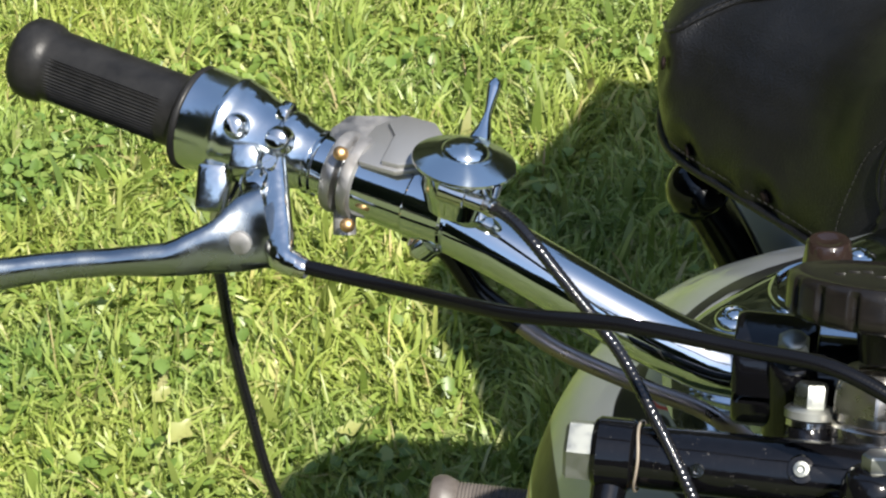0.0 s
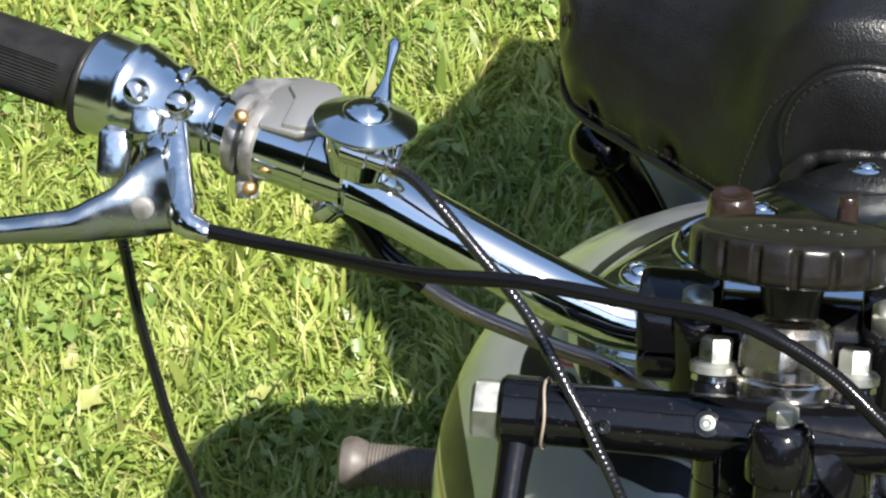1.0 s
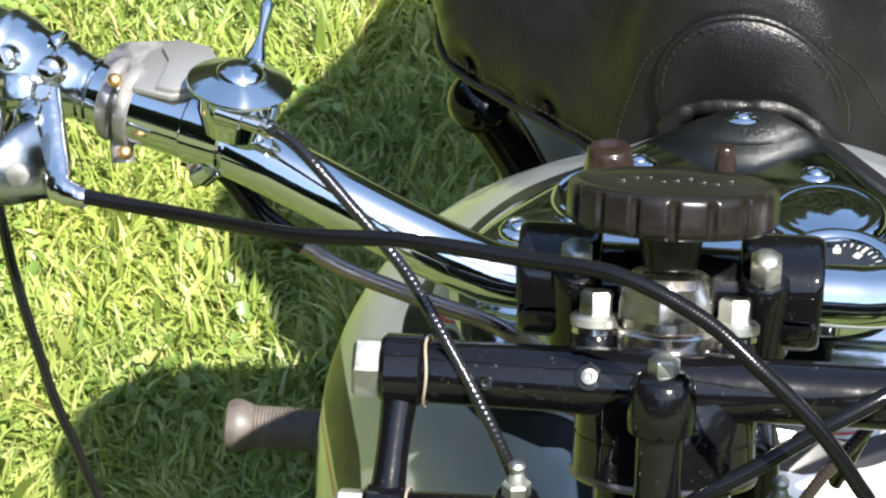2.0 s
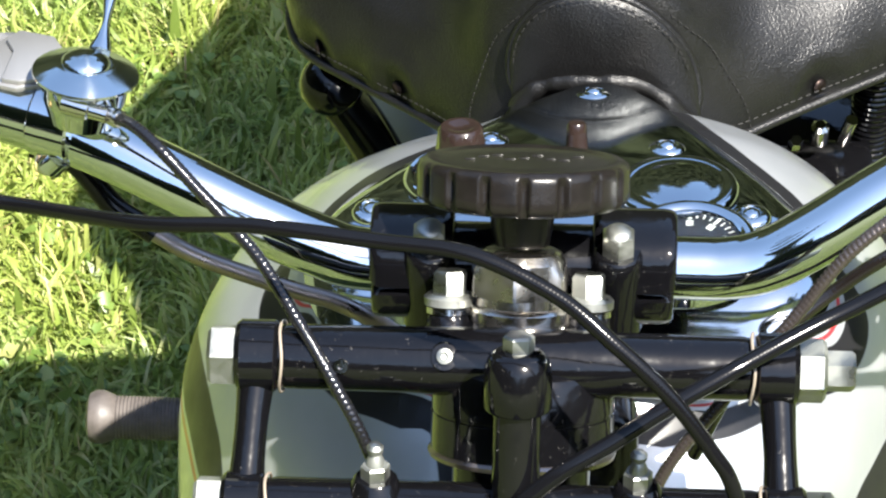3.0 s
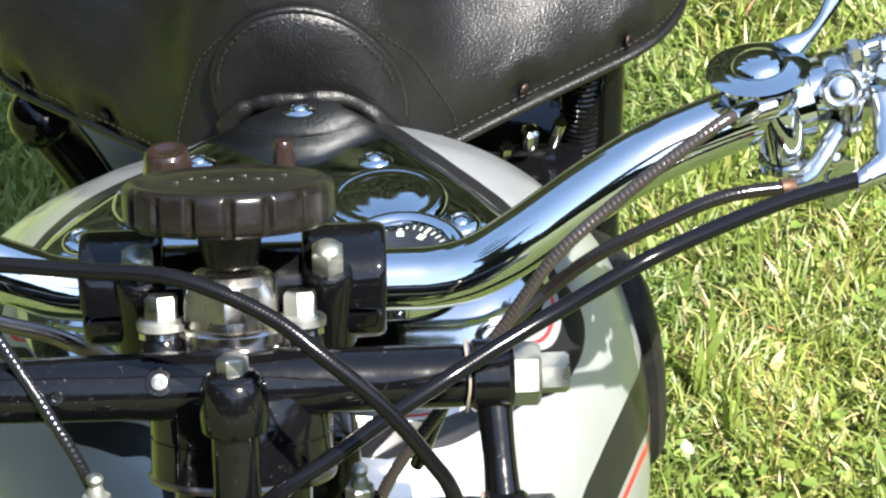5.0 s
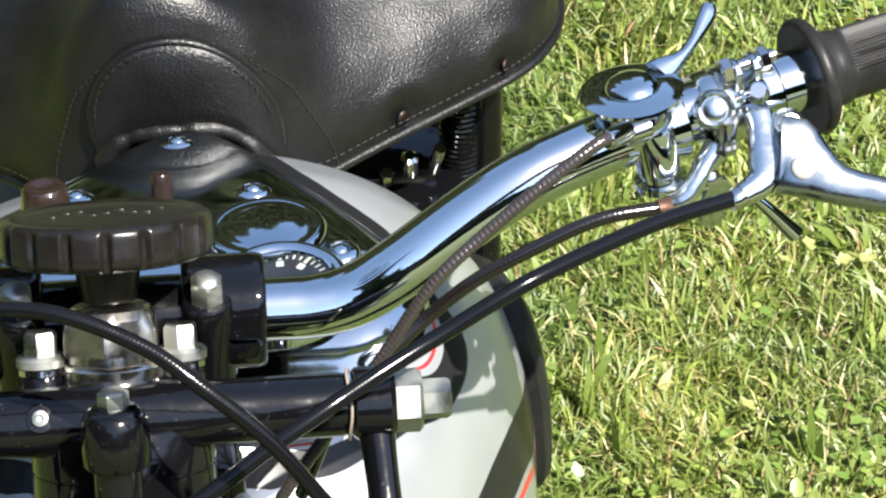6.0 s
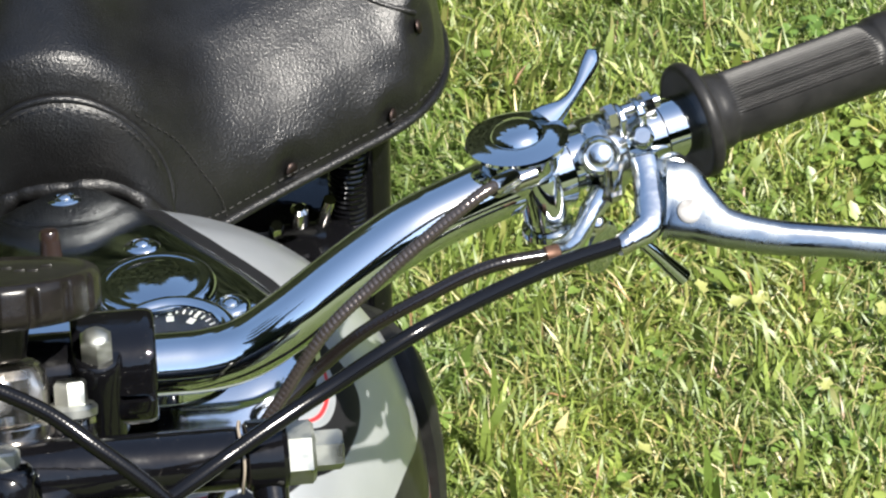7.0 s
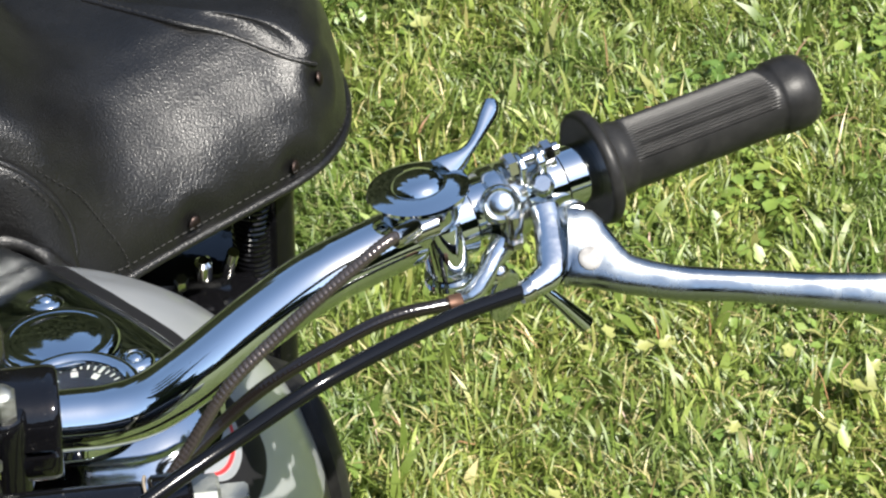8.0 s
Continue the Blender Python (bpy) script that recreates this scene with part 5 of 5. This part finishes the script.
# ---- running gear, mostly below and behind the view ----
def wheel(c, width, name):
    c = Vector(c)
    ax = (BODY.to_3x3() @ Vector((1, 0, 0))).normalized()
    w = part(name, lathe([(-0.5 * width, 0.262), (-0.52 * width, 0.285), (-0.40 * width, 0.315), (-0.2 * width, 0.330), (0.2 * width, 0.330), (0.40 * width, 0.315), (0.52 * width, 0.285), (0.5 * width, 0.262)], c, ax, 72), RUBBER, bike, "black rubber tyre")
    part("rim", lathe([(-0.5 * width, 0.262), (-0.5 * width, 0.250), (-0.3 * width, 0.244), (0.3 * width, 0.244), (0.5 * width, 0.250), (0.5 * width, 0.262)], c, ax, 72), CHROME, w)
    part("hub", lathe([(-0.05, 0), (-0.05, 0.05), (0.05, 0.05), (0.05, 0)], c, ax, 32), ENAMEL, w)
    s, u, d = basis(ax)
    for k in range(36):
        a = 2 * math.pi * k / 36
        r = s * math.cos(a) + u * math.sin(a)
        part("spoke", tube([c + d * (0.035 if k % 2 else -0.035) + r * 0.048, c + r * 0.247], 0.0013, 5, smooth=False), CHROME, w)
    return w


FRONT, REAR = Vector((-0.004, -0.400, 0.330)), BODY @ Vector((0, 0.930, 0.330))
REAR.z = 0.330
wheel(FRONT, 0.085, "front_wheel")
wheel(REAR, 0.100, "rear_wheel")


def mudguard(c, a0, a1, width, name):
    bm = bmesh.new()
    loops = []
    ax = (BODY.to_3x3() @ Vector((1, 0, 0))).normalized()
    fw = Vector((0, 0, 1)).cross(ax).normalized()
    for a in np.linspace(radians(a0), radians(a1), 40):
        out = fw * math.cos(a) + Vector((0, 0, 1)) * math.sin(a)
        arc = [(t * width, 0.352 + 0.022 * (1 - (2 * t) ** 2)) for t in np.linspace(-0.5, 0.5, 11)]
        loops.append([Vector(c) + ax * x + out * r for x, r in arc] + [Vector(c) + ax * x + out * (r - 0.003) for x, r in arc[::-1]])
    return part(name, rings(bm, loops), ENAMEL, bike)


mudguard(FRONT, 20, 150, 0.12, "front_mudguard")
mudguard(REAR, -10, 170, 0.14, "rear_mudguard")
# added pad out of view; its outline shapes the shadow on the lawn
part("shadow_pad", prism([(-0.148, -0.19), (-0.106, -0.210), (-0.088, -0.30), (-0.075, -0.315), (0.08, -0.315), (0.100, -0.20), (0.120, -0.10), (0.120, 0.10), (0.09, 0.26), (-0.050, 0.26), (-0.085, 0.145), (-0.115, 0.075), (-0.160, -0.02), (-0.170, -0.12)], tuple(BODY @ Vector((0.012, 0.95, 0.765))), (0, 0, 1), 0.06, hint=(0, 1, 0), bevel=0.018), LEATHER, bike, "unseen black pad added to cast a shadow on the lawn")
part("frame_tube", tube([(0, 0.03, 0.86), (0.02, 0.10, 0.60), (0.03, 0.16, 0.26), (0.05, 0.35, 0.20), (0.07, 0.62, 0.22)], 0.016, 18, 0.01), ENAMEL, bike)
part("frame_tube", tube([(0, 0.04, 0.88), (0.02, 0.25, 0.62), (0.04, 0.48, 0.60), (0.05, 0.56, 0.40), (0.06, 0.60, 0.22)], 0.014, 18, 0.01), ENAMEL, bike)
for sx in (-0.07, 0.07):
    part("rear_stay", tube([(0.05 + sx * 0.6, 0.55, 0.60), tuple(REAR + Vector((sx, 0, 0)))], 0.010, 14, smooth=False), ENAMEL, bike)
    part("chain_stay", tube([(0.055 + sx * 0.8, 0.60, 0.24), tuple(REAR + Vector((sx, 0, 0)))], 0.011, 14, smooth=False), ENAMEL, bike)
    part("girder_blade", tube([(sx, -0.10, 0.915), (sx, -0.17, 0.80), (sx, -0.36, 0.40), tuple(FRONT + Vector((sx, 0, 0)))], 0.012, 14, 0.01), ENAMEL, bike)
part("rear_axle", tube([tuple(REAR + Vector((-0.09, 0, 0))), tuple(REAR + Vector((0.09, 0, 0)))], 0.009, 14, smooth=False), CHROME_WORN, bike)
part("front_axle", tube([tuple(FRONT + Vector((-0.09, 0, 0))), tuple(FRONT + Vector((0.09, 0, 0)))], 0.009, 14, smooth=False), CHROME_WORN, bike)
part("crankcase", prism([(-0.10, -0.10), (0.10, -0.10), (0.11, 0.0), (0.06, 0.10), (-0.06, 0.10), (-0.11, 0.0)], (-0.04, 0.36, 0.33), (1, 0.06, 0), 0.16, bevel=0.02), ALLOY, bike)
part("cylinder", lathe([z_r for i in range(12) for z_r in ((i * 0.014, 0.05), (i * 0.014 + 0.002, 0.075), (i * 0.014 + 0.006, 0.075), (i * 0.014 + 0.008, 0.05))] + [(0.17, 0.0)], (0.035, 0.33, 0.42), (0, -0.12, 1), 32), ALLOY, bike)
part("stand", tube([(-0.06, 0.66, 0.20), (-0.11, 0.72, 0.012), (-0.03, 0.73, 0.010), (0.14, 0.73, 0.010), (0.22, 0.72, 0.012), (0.18, 0.66, 0.20)], 0.010, 14, 0.01), ENAMEL, bike)

# ---- ground and grass ----
bm = bmesh.new()
bmesh.ops.create_grid(bm, x_segments=40, y_segments=40, size=400)
ground = part("ground", bm, GROUND, None)
tagged(ground, "dark soil of a lawn under the grass", "ground", kind="structure")


def patches(x, y, f, seed):
    """Smooth values 0..1 over the ground, from a few crossing waves."""
    g = np.random.default_rng(seed)
    v = np.zeros_like(x)
    for _ in range(9):
        a, ph, k = g.uniform(0, 6.283), g.uniform(0, 6.283), f * g.uniform(0.5, 2.0)
        v += np.sin(k * (x * np.cos(a) + y * np.sin(a)) + ph)
    return 0.5 + 0.5 * np.tanh(v / 3.2)


def grass_mesh(n, x0, x1, y0, y1, seed, length, width, soft=0.0, lie=0.7, comb=0.35):
    """Single bent blades of three segments, narrowing to a point. lie: how far they lean; comb: how much neighbours lean the same way."""
    g = np.random.default_rng(seed)
    x, y = g.uniform(x0, x1, n) + g.normal(0, soft, n), g.uniform(y0, y1, n) + g.normal(0, soft, n)
    tuft = 0.6 * patches(x, y, 30, 3) + 0.4 * patches(x, y, 85, 4)
    L = length * (0.45 + 0.85 * g.random(n)) * (0.40 + 1.05 * tuft)
    W = width * (0.45 + 1.0 * g.random(n) ** 1.5)
    turn = np.where(g.random(n) < comb, 2 * np.pi * 1.6 * patches(x, y, 22, 5) + g.normal(0, 0.5, n), g.uniform(0, 2 * np.pi, n))
    lean = np.clip(np.abs(g.normal(lie, 0.42, n)), 0.05, 1.35)
    face = turn + np.pi / 2 + g.normal(0, 0.6, n)
    co = np.zeros((n, 7, 3))
    z, out = np.zeros(n), np.zeros(n)
    for k, (share, wide) in enumerate(((0.0, 0.8), (0.36, 1.0), (0.70, 0.80), (1.0, 0.0))):
        if k:
            a = np.minimum(lean * (0.40, 1.0, 1.6)[k - 1], 1.75)
            step = L * (0.36, 0.34, 0.30)[k - 1]
            z, out = z + step * np.cos(a), out + step * np.sin(a)
        c = np.stack([x + out * np.cos(turn), y + out * np.sin(turn), np.maximum(z, 0.002) - (0.004 if k == 0 else 0)], 1)
        s = np.stack([np.cos(face), np.sin(face), 0.35 * np.sin(3 * face)], 1) * (W * wide / 2)[:, None]
        if k < 3:
            co[:, 2 * k], co[:, 2 * k + 1] = c - s, c + s
        else:
            co[:, 6] = c
    base = 7 * np.arange(n)[:, None]
    quads = np.concatenate([base + [0, 1, 3, 2], base + [2, 3, 5, 4]])
    tris = base + [4, 5, 6]
    loops = np.concatenate([quads.ravel(), tris.ravel()])
    sizes = np.concatenate([np.full(len(quads), 4), np.full(len(tris), 3)])
    return raw_mesh("grass", co.reshape(-1, 3), loops, sizes)


def raw_mesh(name, co, loops, sizes):
    me = bpy.data.meshes.new(name)
    me.vertices.add(len(co))
    me.vertices.foreach_set("co", co.ravel().astype(np.float32))
    me.loops.add(len(loops))
    me.loops.foreach_set("vertex_index", loops.astype(np.int32))
    me.polygons.add(len(sizes))
    me.polygons.foreach_set("loop_start", (np.cumsum(sizes) - sizes).astype(np.int32))
    me.update(calc_edges=True)
    me.validate()
    me.shade_smooth()
    return me


def lay(name, me, mat, label):
    me.materials.append(mat)
    return tagged(new(name, me), label, "grass", kind="stuff")


lay("grass", grass_mesh(95000, -1.10, 0.10, 0.82, 2.05, 11, 0.034, 0.0030, 0.06, 0.85, 0.25), GRASS, "short lush green lawn grass in sunlight")
lay("grass", grass_mesh(42000, -1.10, 0.10, 0.82, 2.05, 14, 0.050, 0.0037, 0.06, 0.95, 0.25), GRASS, "longer blades standing out of the lush lawn")
lay("grass", grass_mesh(115000, 0.10, 1.12, 0.82, 2.05, 13, 0.034, 0.0024, 0.06, 0.95, 0.25), GRASS_DRY, "thinner, drier lawn grass in sunlight")
lay("grass", grass_mesh(40000, 0.10, 1.12, 0.82, 2.05, 15, 0.048, 0.0028, 0.06, 1.0, 0.30), GRASS_DRY, "longer matted blades in the drier lawn")
lay("grass", grass_mesh(70000, -1.1, 1.1, -0.2, 2.4, 12, 0.042, 0.0042, 0.75), GRASS, "thinner lawn grass further off")
lay("grass", grass_mesh(60000, -2.2, 2.2, -1.6, 3.2, 16, 0.055, 0.0075, 1.3), GRASS_DRY, "scattered longer grass out in the open lawn")


def leaf_mesh(n, x0, x1, y0, y1, seed, size):
    """Small broad leaves, folded along the middle, lying among the grass."""
    g = np.random.default_rng(seed)
    x, y = g.uniform(x0, x1, 4 * n), g.uniform(y0, y1, 4 * n)
    keep = np.argsort(-patches(x, y, 14, 9) - 0.5 * g.random(4 * n))[:n]
    x, y = x[keep], y[keep]
    r = size * (0.45 + 0.9 * g.random(n))
    turn, z = g.uniform(0, 6.283, n), g.uniform(0.010, 0.036, n)
    tilt, fold = g.normal(0, 0.45, n), g.uniform(0.1, 0.5, n)
    rim = [(0, 0), (0.35, 0.36), (0.75, 0.42), (1.0, 0.0), (0.75, -0.42), (0.35, -0.36), (0.55, 0.0)]
    co = np.zeros((n, 7, 3))
    for k, (a, b) in enumerate(rim):
        up = np.abs(b) * fold - 0.25 * a * a
        co[:, k, 0] = x + r * (a * np.cos(turn) - b * np.sin(turn))
        co[:, k, 1] = y + r * (a * np.sin(turn) + b * np.cos(turn))
        co[:, k, 2] = z + r * (up + tilt * (a - 0.5))
    base = 7 * np.arange(n)[:, None]
    faces = np.concatenate([base + [0, 6, 1], base + [1, 6, 2], base + [2, 6, 3], base + [3, 6, 4], base + [4, 6, 5], base + [5, 6, 0]])
    return raw_mesh("clover", co.reshape(-1, 3), faces.ravel(), np.full(len(faces), 3))


lay("clover_leaves", leaf_mesh(5500, -1.10, 0.10, 0.82, 2.05, 21, 0.0115), LEAF, "broad clover and weed leaves in the lush lawn")
lay("clover_leaves", leaf_mesh(2500, 0.10, 1.12, 0.82, 2.05, 22, 0.011), LEAF, "broad clover and weed leaves in the drier lawn")
for n_, x0, x1, y0, y1, size in ((300, -0.84, -0.60, 1.20, 1.46, 0.013), (300, -0.76, -0.42, 0.92, 1.18, 0.013), (130, 0.40, 0.80, 1.45, 1.85, 0.017)):
    lay("clover_leaves", leaf_mesh(n_, x0, x1, y0, y1, int(1000 * (x1 - y0)) % 97, size), LEAF, "patch of broad clover leaves in the lawn")
lay("dry_stalks", grass_mesh(2000, -1.15, 1.20, 0.80, 2.15, 31, 0.055, 0.0019), STRAW, "dry straw-coloured stalks in the lawn")
lay("dry_stalks", grass_mesh(3000, 0.05, 1.20, 0.80, 2.15, 33, 0.052, 0.0017), STRAW, "more dry stalks in the thinner lawn")
lay("dry_stalks", grass_mesh(3200, 0.38, 1.00, 0.86, 1.28, 34, 0.044, 0.0019, 0.08, 1.1), STRAW, "flattened yellowed blades in a dry patch of lawn")


def fallen_leaf(x, y, size, turn):
    """A dry, curled leaf lying on the grass."""
    bm = bmesh.new()
    n = 14
    rows = []
    for i in range(n + 1):
        t = i / n
        w = size * 0.30 * math.sin(math.pi * min(1, t * 1.02)) ** 0.8 * (1 + 0.30 * math.sin(13 * t + turn))
        c = Vector((size * (t - 0.5), 0, 0.35 * size * (t - 0.5) ** 2))
        rows.append([bm.verts.new(c + Vector((0, s * w, 0.30 * abs(s) * w))) for s in (-1, -0.5, 0, 0.5, 1)])
    for a, b in zip(rows, rows[1:]):
        for k in range(4):
            bm.faces.new((a[k], a[k + 1], b[k + 1], b[k]))
    ob = part("fallen_leaf", bm, DRY_LEAF, None)
    ob.matrix_world = pose(x, y, 0.036, 14, -10, turn)
    return tagged(ob, "yellow-brown dry leaf lying on the lawn", "leaf", "dry leaves on the lawn")


for x, y, size, turn in ((-0.443, 1.072, 0.024, 20), (-0.430, 1.080, 0.018, 80), (-0.584, 1.044, 0.030, 70), (-0.612, 1.090, 0.022, 60), (0.580, 1.262, 0.019, 100), (0.629, 1.238, 0.020, 30), (0.554, 1.242, 0.015, 140), (0.609, 1.237, 0.020, 10),
                         (0.732, 1.208, 0.019, 75), (0.801, 1.173, 0.018, 40), (0.775, 1.146, 0.036, 160), (0.741, 1.094, 0.020, 95), (0.503, 1.826, 0.026, 20), (0.658, 1.108, 0.016, 55), (0.487, 1.043, 0.018, 120), (0.845, 1.418, 0.018, 15)):
    fallen_leaf(x, y, size, turn)

# ---- the garden's trees, which only the chrome shows ----
def tree_ring():
    """Many leaf clumps in an uneven belt round the lawn."""
    g = np.random.default_rng(5)
    n = 260000
    a = g.uniform(0, 2 * np.pi, n)
    side = np.clip(np.cos(a - 3.70), 0, 1) ** 5.0         # tall behind the viewer's left and behind the bike, open towards the sun
    behind = np.clip(np.sin(a), 0, 1) ** 0.7
    top = 3.2 + 4.0 * patches(np.cos(a) * 3, np.sin(a) * 3, 3.2, 23) ** 2 + (6.0 + 9.0 * patches(np.cos(a) * 3, np.sin(a) * 3, 9.0, 57)) * side + (4.0 + 3.5 * patches(np.cos(a) * 3, np.sin(a) * 3, 4.0, 31)) * behind
    open_sky = np.clip(np.cos(a - 5.36), 0, 1) ** 6      # the gap that the sun shines through
    top = top + 6 * patches(np.cos(a) * 3, np.sin(a) * 3, 5.5, 41) ** 3 * (1 - open_sky) * (1 - np.clip(-np.sin(a), 0, 1))
    z = 2 * top * g.random(n) ** 0.75
    d = 30 + g.normal(0, 2.0, n) + 0.15 * z
    r = 0.12 + 0.24 * g.random(n)
    co = np.zeros((n, 4, 3))
    for k, (i, j) in enumerate(((-1, -1), (1, -1), (1, 1), (-1, 1))):
        t = g.normal(0, 0.10, n)
        co[:, k, 0] = d * np.cos(a) - i * r * np.sin(a) + t
        co[:, k, 1] = d * np.sin(a) + i * r * np.cos(a) + t
        co[:, k, 2] = z + j * r * 0.8 + t
    f = (4 * np.arange(n)[:, None] + [0, 1, 2, 3]).ravel()
    return raw_mesh("trees", co.reshape(-1, 3), f, np.full(n, 4))


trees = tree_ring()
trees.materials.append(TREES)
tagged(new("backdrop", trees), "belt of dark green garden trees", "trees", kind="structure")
